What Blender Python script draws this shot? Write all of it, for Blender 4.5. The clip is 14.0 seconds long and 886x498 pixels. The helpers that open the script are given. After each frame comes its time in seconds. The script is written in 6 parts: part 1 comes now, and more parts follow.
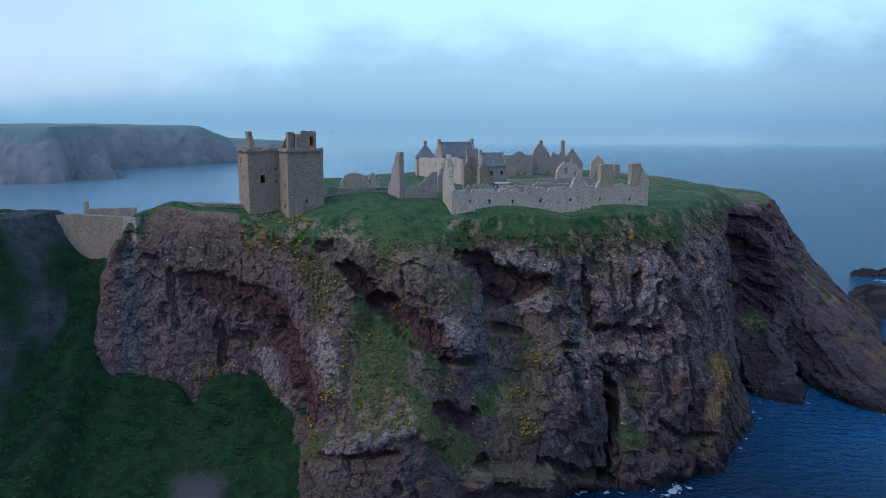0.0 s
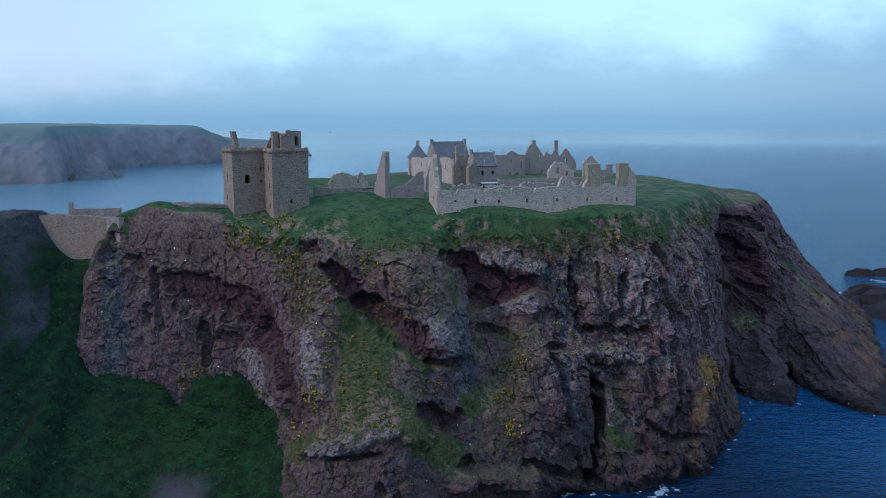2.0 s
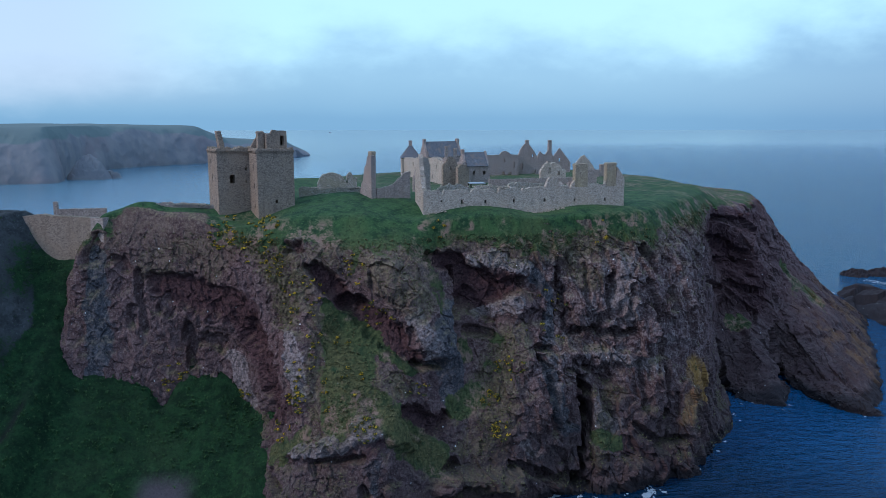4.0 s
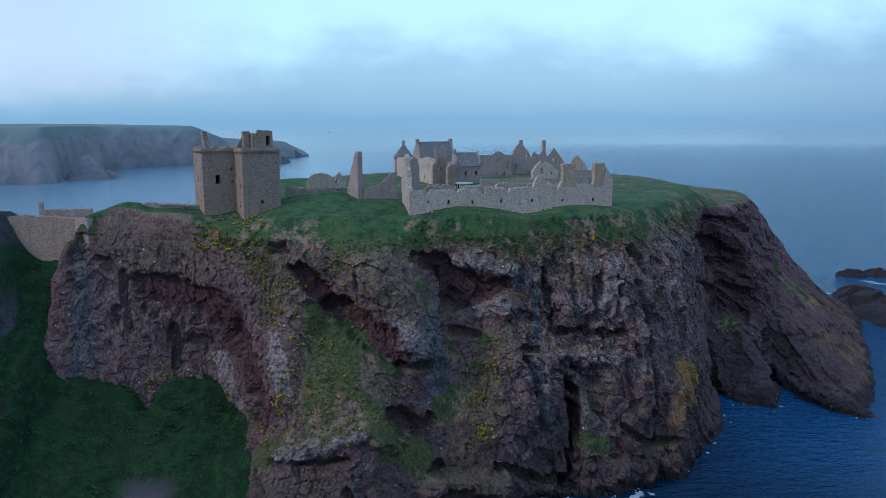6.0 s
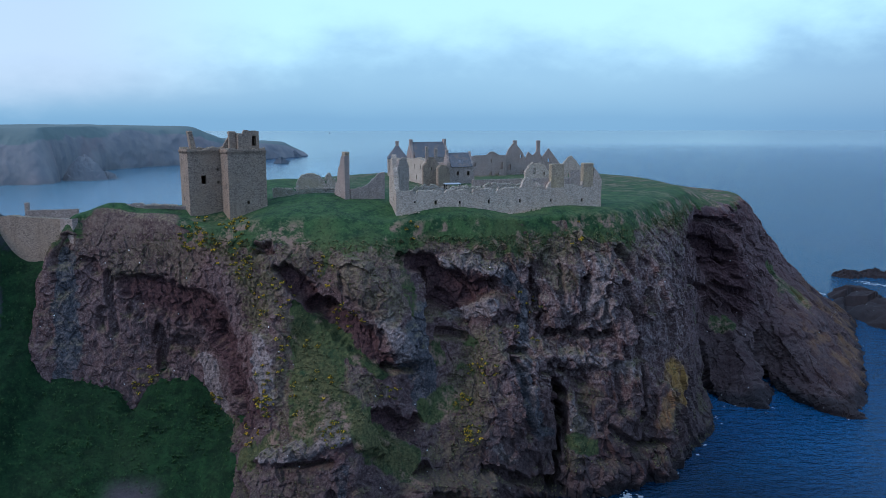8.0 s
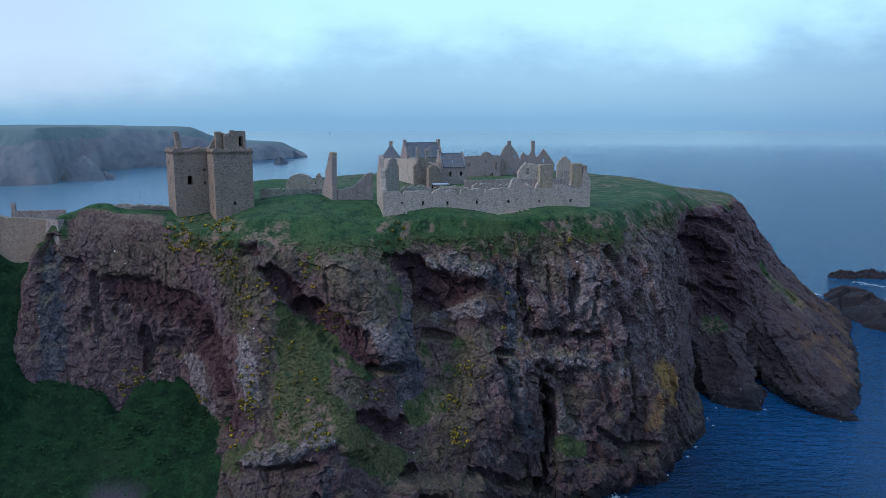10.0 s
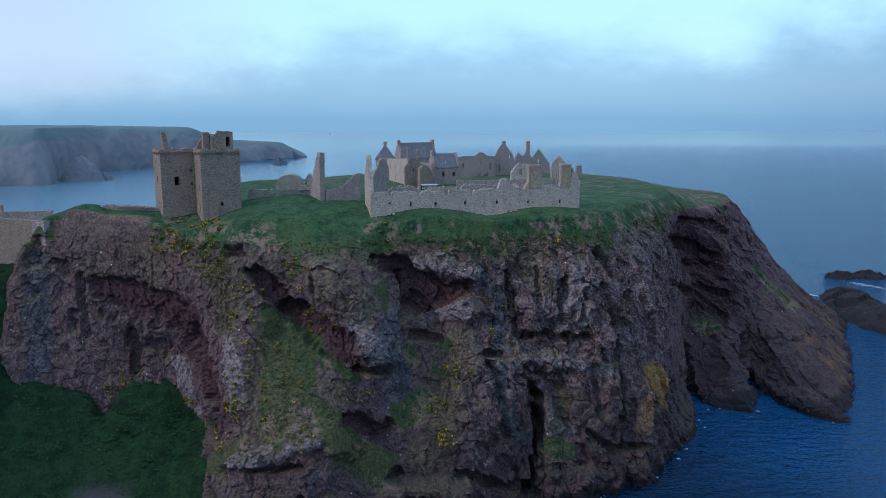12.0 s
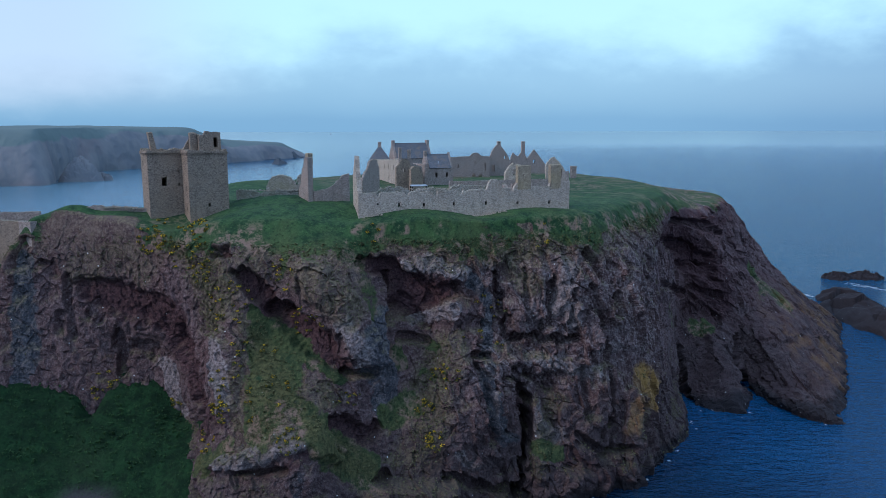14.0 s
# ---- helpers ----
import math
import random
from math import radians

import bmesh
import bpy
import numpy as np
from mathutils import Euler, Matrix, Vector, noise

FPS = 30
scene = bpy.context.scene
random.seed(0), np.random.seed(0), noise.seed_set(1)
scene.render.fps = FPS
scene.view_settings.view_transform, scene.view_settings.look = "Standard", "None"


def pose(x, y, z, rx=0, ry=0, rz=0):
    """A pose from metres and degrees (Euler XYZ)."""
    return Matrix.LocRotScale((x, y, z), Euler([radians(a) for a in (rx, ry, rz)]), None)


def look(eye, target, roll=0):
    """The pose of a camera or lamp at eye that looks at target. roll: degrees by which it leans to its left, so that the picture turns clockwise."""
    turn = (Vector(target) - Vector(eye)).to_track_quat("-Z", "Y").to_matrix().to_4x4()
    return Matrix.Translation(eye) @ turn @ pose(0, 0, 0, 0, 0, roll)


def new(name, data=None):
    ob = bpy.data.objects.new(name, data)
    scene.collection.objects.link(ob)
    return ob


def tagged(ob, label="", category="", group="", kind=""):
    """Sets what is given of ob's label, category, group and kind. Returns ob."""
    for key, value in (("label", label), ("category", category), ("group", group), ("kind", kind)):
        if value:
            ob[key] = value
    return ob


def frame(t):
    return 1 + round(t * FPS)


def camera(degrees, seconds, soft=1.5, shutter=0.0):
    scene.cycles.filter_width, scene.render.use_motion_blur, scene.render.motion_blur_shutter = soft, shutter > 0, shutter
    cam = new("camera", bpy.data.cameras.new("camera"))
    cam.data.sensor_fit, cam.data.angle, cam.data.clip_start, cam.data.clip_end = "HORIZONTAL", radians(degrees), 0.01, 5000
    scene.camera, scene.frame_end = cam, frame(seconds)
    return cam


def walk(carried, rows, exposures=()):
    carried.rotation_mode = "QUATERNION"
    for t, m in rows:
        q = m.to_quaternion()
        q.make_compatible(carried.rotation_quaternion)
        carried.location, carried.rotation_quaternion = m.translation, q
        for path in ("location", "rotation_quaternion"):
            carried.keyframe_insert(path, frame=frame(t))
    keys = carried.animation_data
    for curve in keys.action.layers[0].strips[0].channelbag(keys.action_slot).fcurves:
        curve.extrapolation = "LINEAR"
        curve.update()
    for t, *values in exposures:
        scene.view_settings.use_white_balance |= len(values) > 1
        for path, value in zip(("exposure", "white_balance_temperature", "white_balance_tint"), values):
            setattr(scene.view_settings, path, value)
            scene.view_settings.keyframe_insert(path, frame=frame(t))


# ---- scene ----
import itertools

cam = camera(60.0, 14.0, soft=0.8)
EXPOSURE, KELVIN, TINT = 0.0, 5700, 14
# seconds, x, y, z, yaw, pitch, roll
ROWS = [
    (0, 2.759, -0.359, 73.127, -0.364, -9.627, 0.022),
    (0.5, 3.476, -0.108, 73.113, -0.374, -9.633, 0.025),
    (1, 4.189, 0.143, 73.097, -0.382, -9.637, 0.029),
    (1.5, 4.898, 0.393, 73.079, -0.389, -9.640, 0.033),
    (2, 5.604, 0.643, 73.060, -0.394, -9.641, 0.036),
    (2.5, 6.307, 0.891, 73.040, -0.397, -9.642, 0.040),
    (3, 7.007, 1.139, 73.018, -0.399, -9.640, 0.043),
    (3.5, 7.703, 1.386, 72.996, -0.400, -9.638, 0.047),
    (4, 8.396, 1.631, 72.973, -0.399, -9.635, 0.051),
    (6.5, 11.806, 2.832, 72.860, -0.375, -9.608, 0.069),
    (7, 12.478, 3.065, 72.839, -0.366, -9.601, 0.072),
    (7.5, 13.145, 3.296, 72.820, -0.357, -9.593, 0.076),
    (8, 13.809, 3.525, 72.801, -0.346, -9.586, 0.079),
    (10.5, 17.075, 4.617, 72.738, -0.279, -9.550, 0.097),
    (11, 17.716, 4.825, 72.733, -0.263, -9.543, 0.101),
    (11.5, 18.354, 5.028, 72.731, -0.246, -9.538, 0.104),
    (12, 18.988, 5.228, 72.732, -0.228, -9.532, 0.108),
    (12.5, 19.619, 5.423, 72.737, -0.210, -9.528, 0.112),
    (13, 20.245, 5.613, 72.745, -0.191, -9.524, 0.115),
    (13.5, 20.867, 5.799, 72.757, -0.172, -9.522, 0.119),
    (14, 21.486, 5.979, 72.774, -0.152, -9.520, 0.122),
]
walk(cam, [(t, pose(x, y, z, 90 + pitch, roll, yaw)) for t, x, y, z, yaw, pitch, roll in ROWS],
     exposures=[(0, EXPOSURE, KELVIN, TINT), (14, EXPOSURE, KELVIN, TINT)])

# ---- sky, sun ----
SUN_FROM = Vector((-0.74, -0.34, 0.58)).normalized()


def node_group(tree):
    """Short helpers to add and wire nodes of one tree."""
    def add(kind):
        return tree.nodes.new(kind)

    def wire(a, b):
        tree.links.new(a, b)
    return add, wire


def maths(add, wire, op, a, b=None, clamp=False):
    n = add("ShaderNodeMath")
    n.operation, n.use_clamp = op, clamp
    for slot, v in ((0, a), (1, b)):
        if v is None:
            continue
        if isinstance(v, (int, float)):
            n.inputs[slot].default_value = v
        else:
            wire(v, n.inputs[slot])
    return n.outputs[0]


def span(add, wire, v, a, b, c=0.0, d=1.0, smooth=True):
    n = add("ShaderNodeMapRange")
    n.interpolation_type = "SMOOTHSTEP" if smooth else "LINEAR"
    wire(v, n.inputs[0])
    for k, q in enumerate((a, b, c, d)):
        n.inputs[1 + k].default_value = q
    return n.outputs[0]


def blend(add, wire, f, a, b):
    n = add("ShaderNodeMix")
    n.data_type = "RGBA"
    for slot, v in ((0, f), (6, a), (7, b)):
        if isinstance(v, (int, float)):
            n.inputs[slot].default_value = v
        elif isinstance(v, tuple):
            n.inputs[slot].default_value = (*v, 1)
        else:
            wire(v, n.inputs[slot])
    return n.outputs[2]


def cloud_sky():
    world = bpy.data.worlds.new("evening_sky")
    scene.world = world
    world.use_nodes = True
    tree = world.node_tree
    tree.nodes.clear()
    add, wire = node_group(tree)
    m = lambda *a, **k: maths(add, wire, *a, **k)
    where = add("ShaderNodeTexCoord")
    sep = add("ShaderNodeSeparateXYZ")
    wire(where.outputs["Generated"], sep.inputs[0])
    x, y, z = sep.outputs
    side = m("DIVIDE", x, m("MAXIMUM", y, 0.05))
    # soft cloud noise, stretched along the horizon
    flat = add("ShaderNodeMapping")
    flat.inputs["Scale"].default_value = (1.0, 1.0, 2.0)
    wire(where.outputs["Generated"], flat.inputs[0])
    broad = add("ShaderNodeTexNoise")
    broad.inputs["Scale"].default_value = 3.4
    broad.inputs["Detail"].default_value = 7
    broad.inputs["Roughness"].default_value = 0.52
    wire(flat.outputs[0], broad.inputs["Vector"])
    fine = add("ShaderNodeTexNoise")
    fine.inputs["Scale"].default_value = 11
    fine.inputs["Detail"].default_value = 6
    fine.inputs["Roughness"].default_value = 0.55
    wire(flat.outputs[0], fine.inputs["Vector"])
    puff = m("ADD", m("MULTIPLY", m("SUBTRACT", broad.outputs[0], 0.5), 0.15),
             m("MULTIPLY", m("SUBTRACT", fine.outputs[0], 0.5), 0.085))
    lift = m("ADD", z, puff)
    # lower edge of the bright cloud: falls towards the middle right, climbs at the right
    edge = m("ADD", 0.088, m("MULTIPLY", span(add, wire, side, 0.34, 0.46), 0.035))
    edge = m("SUBTRACT", edge, m("MULTIPLY", span(add, wire, side, -0.10, -0.55), 0.04))
    over = m("SUBTRACT", lift, edge)
    bright = span(add, wire, over, -0.045, 0.05)
    sky = add("ShaderNodeTexSky")
    sky.sky_type, sky.sun_disc = "NISHITA", False
    sky.sun_elevation = math.asin(SUN_FROM.z)
    sky.sun_rotation = math.atan2(SUN_FROM.x, SUN_FROM.y)
    mist = add("ShaderNodeValToRGB")
    wire(m("ADD", z, m("MULTIPLY", puff, 0.2)), mist.inputs[0])
    ramp = mist.color_ramp
    ramp.elements[0].position, ramp.elements[0].color = 0.0, (0.195, 0.40, 0.565, 1)
    ramp.elements[1].position, ramp.elements[1].color = 0.5, (0.24, 0.38, 0.52, 1)
    for at, c in ((0.012, (0.215, 0.43, 0.59, 1)), (0.05, (0.285, 0.505, 0.645, 1)), (0.12, (0.32, 0.53, 0.67, 1))):
        e = ramp.elements.new(at)
        e.color = c
    left = span(add, wire, side, -0.15, -0.5)
    dim = m("MULTIPLY", span(add, wire, side, 0.2, 0.6), 0.4)
    mist_right = blend(add, wire, dim, mist.outputs[0], (0.085, 0.21, 0.39))
    haze = blend(add, wire, m("MULTIPLY", m("MULTIPLY", left, span(add, wire, z, 0.0, 0.06)), 0.6), mist_right, (0.50, 0.58, 0.68))
    cloud = blend(add, wire, left, (0.55, 0.87, 0.93), (0.53, 0.67, 0.78))
    low = blend(add, wire, bright, haze, cloud)
    # overhead the sheet of cloud goes on, evenly grey
    over_head = blend(add, wire, span(add, wire, z, 0.15, 0.95), (0.24, 0.38, 0.58), (0.66, 0.92, 1.25))
    low = blend(add, wire, span(add, wire, z, 0.14, 0.24), low, over_head)
    # behind the eye the low sky is duller than out to sea
    low = blend(add, wire, m("MULTIPLY", span(add, wire, y, 0.1, -0.4), span(add, wire, z, 0.45, 0.05)), low, (0.22, 0.33, 0.47))
    both = add("ShaderNodeMix")
    both.data_type, both.blend_type = "RGBA", "ADD"
    both.inputs[0].default_value = 0.02
    wire(low, both.inputs[6])
    wire(sky.outputs[0], both.inputs[7])
    back = add("ShaderNodeBackground")
    back.inputs[1].default_value = 1.0
    wire(both.outputs[2], back.inputs[0])
    out = add("ShaderNodeOutputWorld")
    wire(back.outputs[0], out.inputs[0])


cloud_sky()
sun = new("sun", bpy.data.lights.new("sun", "SUN"))
sun.data.energy, sun.data.angle, sun.data.color = 1.25, radians(14), (1.0, 0.86, 0.78)
sun.matrix_world = look(SUN_FROM * 400, (0, 0, 0))

# ---- materials ----
def surface(name, build, rough=0.9, bump=0.0, spec=0.3):
    """A Principled material; build(add, wire, place) returns its colour, and if it likes its height."""
    mat = bpy.data.materials.new(name)
    mat.use_nodes = True
    tree = mat.node_tree
    tree.nodes.clear()
    add, wire = node_group(tree)
    bsdf, out = add("ShaderNodeBsdfPrincipled"), add("ShaderNodeOutputMaterial")
    wire(bsdf.outputs[0], out.inputs[0])
    place = add("ShaderNodeTexCoord").outputs["Object"]
    got = build(add, wire, place)
    colour, height = got if isinstance(got, tuple) else (got, None)
    wire(colour, bsdf.inputs["Base Color"])
    bsdf.inputs["Roughness"].default_value = rough
    bsdf.inputs["Specular IOR Level"].default_value = spec
    if height is not None and bump:
        b = add("ShaderNodeBump")
        b.inputs["Distance"].default_value = bump
        b.inputs["Strength"].default_value = 1.0
        wire(height, b.inputs["Height"])
        wire(b.outputs[0], bsdf.inputs["Normal"])
    return mat


def grain(add, wire, place, scale, detail=5, rough=0.6, squash=(1, 1, 1)):
    if squash != (1, 1, 1):
        mp = add("ShaderNodeMapping")
        mp.inputs["Scale"].default_value = squash
        wire(place, mp.inputs[0])
        place = mp.outputs[0]
    n = add("ShaderNodeTexNoise")
    n.inputs["Scale"].default_value = scale
    n.inputs["Detail"].default_value = detail
    n.inputs["Roughness"].default_value = rough
    wire(place, n.inputs["Vector"])
    return n.outputs[0]


def cells(add, wire, place, scale, squash=(1, 1, 1), out="Color"):
    mp = add("ShaderNodeMapping")
    mp.inputs["Scale"].default_value = squash
    wire(place, mp.inputs[0])
    n = add("ShaderNodeTexVoronoi")
    n.inputs["Scale"].default_value = scale
    wire(mp.outputs[0], n.inputs["Vector"])
    return n.outputs[out]


def field(add, name):
    n = add("ShaderNodeAttribute")
    n.attribute_name = name
    return n.outputs["Fac"]


def masonry_look(light, dark, warm):
    """Rubble walling: stones of many shades in pale mortar, with streaks and lichen."""
    def build(add, wire, place):
        m = lambda *a, **k: maths(add, wire, *a, **k)
        big = grain(add, wire, place, 0.22, 4)
        streak = grain(add, wire, place, 0.9, 5, 0.65, (1, 1, 0.16))
        stone = cells(add, wire, place, 3.4, (1, 1, 1.6))
        tone = add("ShaderNodeSeparateColor")
        wire(stone, tone.inputs[0])
        mp = add("ShaderNodeMapping")
        mp.inputs["Scale"].default_value = (1, 1, 1.6)
        wire(place, mp.inputs[0])
        edge = add("ShaderNodeTexVoronoi")
        edge.feature = "DISTANCE_TO_EDGE"
        edge.inputs["Scale"].default_value = 3.4
        wire(mp.outputs[0], edge.inputs["Vector"])
        gap = edge.outputs["Distance"]
        speck = grain(add, wire, place, 4.2, 4, 0.75)
        c = blend(add, wire, tone.outputs[0], dark, light)
        c = blend(add, wire, m("MULTIPLY", span(add, wire, tone.outputs[1], 0.88, 0.94), 0.5), c, tuple(v * 0.4 for v in dark))
        c = blend(add, wire, m("MULTIPLY", span(add, wire, tone.outputs[2], 0.88, 0.94), 0.4), c, tuple(min(0.75, v * 1.25) for v in light))
        c = blend(add, wire, m("MULTIPLY", span(add, wire, big, 0.42, 0.66), 0.5), c, warm)
        c = blend(add, wire, m("MULTIPLY", span(add, wire, streak, 0.5, 0.72), 0.45), c, tuple(v * 0.6 for v in dark))
        c = blend(add, wire, m("MULTIPLY", span(add, wire, speck, 0.53, 0.66), 0.3), c, tuple(min(0.75, v * 1.4) for v in light))
        c = blend(add, wire, m("MULTIPLY", span(add, wire, speck, 0.47, 0.35), 0.4), c, tuple(v * 0.5 for v in dark))
        c = blend(add, wire, m("MULTIPLY", span(add, wire, gap, 0.06, 0.01), 0.25), c, tuple(v * 0.5 for v in dark))
        # turf and moss have settled on the broken wall heads
        up = add("ShaderNodeSeparateXYZ")
        wire(add("ShaderNodeNewGeometry").outputs["True Normal"], up.inputs[0])
        c = blend(add, wire, m("MULTIPLY", span(add, wire, up.outputs[2], 0.45, 0.8), span(add, wire, speck, 0.34, 0.6, 0.9, 0.2)), c, (0.075, 0.08, 0.04))
        h = m("ADD", m("MULTIPLY", span(add, wire, gap, 0.0, 0.09), 1.0), m("MULTIPLY", speck, 0.7))
        return c, h
    return build


STONE_KEEP = surface("weathered_brown_sandstone", masonry_look((0.43, 0.33, 0.25), (0.25, 0.19, 0.145), (0.40, 0.285, 0.195)), 0.95, 0.04)
STONE_PALE = surface("pale_pinkish_rubble", masonry_look((0.66, 0.55, 0.445), (0.41, 0.335, 0.27), (0.55, 0.425, 0.32)), 0.95, 0.04)
STONE_GREY = surface("grey_purple_rubble", masonry_look((0.49, 0.405, 0.35), (0.28, 0.23, 0.205), (0.43, 0.325, 0.27)), 0.95, 0.04)
STONE_TURF = surface("lichened_rubble_top", masonry_look((0.54, 0.49, 0.43), (0.25, 0.22, 0.18), (0.32, 0.30, 0.18)), 0.95, 0.05)
STONE_CHIM = surface("ochre_lichened_chimney_stone", masonry_look((0.50, 0.41, 0.29), (0.33, 0.26, 0.185), (0.52, 0.40, 0.22)), 0.95, 0.04)


def slate_look(add, wire, place):
    row = cells(add, wire, place, 2.6, (1, 1, 2.0))
    tone = add("ShaderNodeSeparateColor")
    wire(row, tone.inputs[0])
    c = blend(add, wire, tone.outputs[0], (0.075, 0.082, 0.095), (0.145, 0.15, 0.16))
    c = blend(add, wire, span(add, wire, grain(add, wire, place, 0.5), 0.48, 0.7), c, (0.175, 0.145, 0.125))
    return c, grain(add, wire, place, 4)


SLATE = surface("grey_stone_slates", slate_look, 0.7, 0.05, 0.4)


def lead_look(add, wire, place):
    return blend(add, wire, grain(add, wire, place, 1.2), (0.22, 0.25, 0.28), (0.36, 0.39, 0.42))


LEAD = surface("pale_weathered_sheet", lead_look, 0.5, 0.0, 0.5)


def cliff_look(add, wire, place):
    """Conglomerate rock with soil, grass, ochre lichen, pale scars and a foot dark with wet and painted shade, each by
    its own field.
    """
    m = lambda *a, **k: maths(add, wire, *a, **k)
    big = grain(add, wire, place, 0.085, 5, 0.6)
    mid = grain(add, wire, place, 0.45, 6, 0.65)
    down = grain(add, wire, place, 0.55, 6, 0.65, (1, 1, 0.25))
    pebble = grain(add, wire, place, 1.9, 6, 0.75)
    bits = grain(add, wire, place, 4.6, 3, 0.7)
    torn = m("ADD", m("MULTIPLY", mid, 0.5), m("MULTIPLY", pebble, 0.5))

    def patch(name, reach=1.3):
        """A field with a torn edge."""
        f = m("ADD", field(add, name), m("MULTIPLY", m("SUBTRACT", torn, 0.5), reach))
        return span(add, wire, f, 0.34, 0.66)
    c = blend(add, wire, span(add, wire, mid, 0.3, 0.7), (0.080, 0.044, 0.045), (0.170, 0.107, 0.103))
    c = blend(add, wire, m("MULTIPLY", span(add, wire, down, 0.52, 0.72), 0.55), c, (0.080, 0.062, 0.062))
    c = blend(add, wire, m("MULTIPLY", span(add, wire, big, 0.44, 0.68), 0.7), c, (0.112, 0.056, 0.050))
    c = blend(add, wire, patch("slate"), c, blend(add, wire, span(add, wire, mid, 0.35, 0.65), (0.040, 0.045, 0.054), (0.098, 0.098, 0.108)))
    c = blend(add, wire, m("MULTIPLY", span(add, wire, pebble, 0.51, 0.62), 0.5), c, (0.255, 0.192, 0.178))
    c = blend(add, wire, m("MULTIPLY", span(add, wire, pebble, 0.48, 0.38), 0.75), c, (0.040, 0.028, 0.028))
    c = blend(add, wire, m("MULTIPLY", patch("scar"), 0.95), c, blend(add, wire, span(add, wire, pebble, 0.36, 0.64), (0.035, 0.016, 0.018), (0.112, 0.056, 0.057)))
    c = blend(add, wire, m("MULTIPLY", patch("pale"), 0.75), c, blend(add, wire, span(add, wire, pebble, 0.36, 0.62), (0.09, 0.073, 0.072), (0.37, 0.305, 0.285)))
    hard = m("SUBTRACT", 1.0, m("MULTIPLY", field(add, "scar"), 0.7))
    c = blend(add, wire, m("MULTIPLY", m("MULTIPLY", span(add, wire, bits, 0.55, 0.64), 0.42), hard), c, (0.36, 0.29, 0.26))
    c = blend(add, wire, m("MULTIPLY", m("MULTIPLY", span(add, wire, bits, 0.46, 0.38), 0.45), hard), c, (0.030, 0.021, 0.023))
    # dry olive growth clinging to ledges
    moss = m("MULTIPLY", field(add, "moss"), span(add, wire, torn, 0.37, 0.57))
    c = blend(add, wire, moss, c, blend(add, wire, span(add, wire, pebble, 0.34, 0.66), (0.056, 0.048, 0.024), (0.206, 0.171, 0.089)))
    turf = blend(add, wire, span(add, wire, mid, 0.32, 0.68), (0.011, 0.038, 0.016), (0.044, 0.098, 0.031))
    turf = blend(add, wire, m("MULTIPLY", span(add, wire, big, 0.5, 0.68), 0.5), turf, (0.078, 0.105, 0.038))
    turf = blend(add, wire, m("MULTIPLY", span(add, wire, pebble, 0.53, 0.66), 0.55), turf, (0.088, 0.155, 0.052))
    turf = blend(add, wire, m("MULTIPLY", span(add, wire, pebble, 0.47, 0.36), 0.7), turf, (0.008, 0.020, 0.009))
    turf = blend(add, wire, m("MULTIPLY", field(add, "dry"), span(add, wire, mid, 0.22, 0.5)), turf, blend(add, wire, span(add, wire, pebble, 0.35, 0.65), (0.032, 0.038, 0.015), (0.118, 0.112, 0.045)))
    soil = m("MULTIPLY", field(add, "soil"), span(add, wire, m("ADD", m("MULTIPLY", mid, 0.6), m("MULTIPLY", pebble, 0.4)), 0.46, 0.58))
    turf = blend(add, wire, soil, turf, blend(add, wire, pebble, (0.15, 0.095, 0.07), (0.29, 0.19, 0.145)))
    g = m("ADD", field(add, "grass"), m("MULTIPLY", m("SUBTRACT", torn, 0.5), 1.5))
    c = blend(add, wire, span(add, wire, g, 0.42, 0.60), c, turf)
    lich = m("MULTIPLY", field(add, "lichen"), span(add, wire, m("ADD", m("MULTIPLY", down, 0.5), m("MULTIPLY", pebble, 0.5)), 0.34, 0.52))
    c = blend(add, wire, m("MULTIPLY", lich, 0.85), c, blend(add, wire, mid, (0.24, 0.125, 0.03), (0.42, 0.25, 0.07)))
    c = blend(add, wire, m("MULTIPLY", field(add, "wet_shade"), 0.93), c, (0.018, 0.016, 0.018))
    # small pale spots, painted in place of seabirds sitting on the rock
    spot = span(add, wire, cells(add, wire, place, 0.32, (1, 1, 1), "Distance"), 0.055, 0.03)
    c = blend(add, wire, m("MULTIPLY", spot, m("SUBTRACT", 1.0, field(add, "grass"))), c, (0.7, 0.7, 0.68))
    h = m("ADD", m("MULTIPLY", pebble, 0.9), m("ADD", m("MULTIPLY", mid, 0.5), m("MULTIPLY", bits, 0.35)))
    return c, h


CLIFF = surface("conglomerate_cliff", cliff_look, 0.95, 0.14, 0.25)


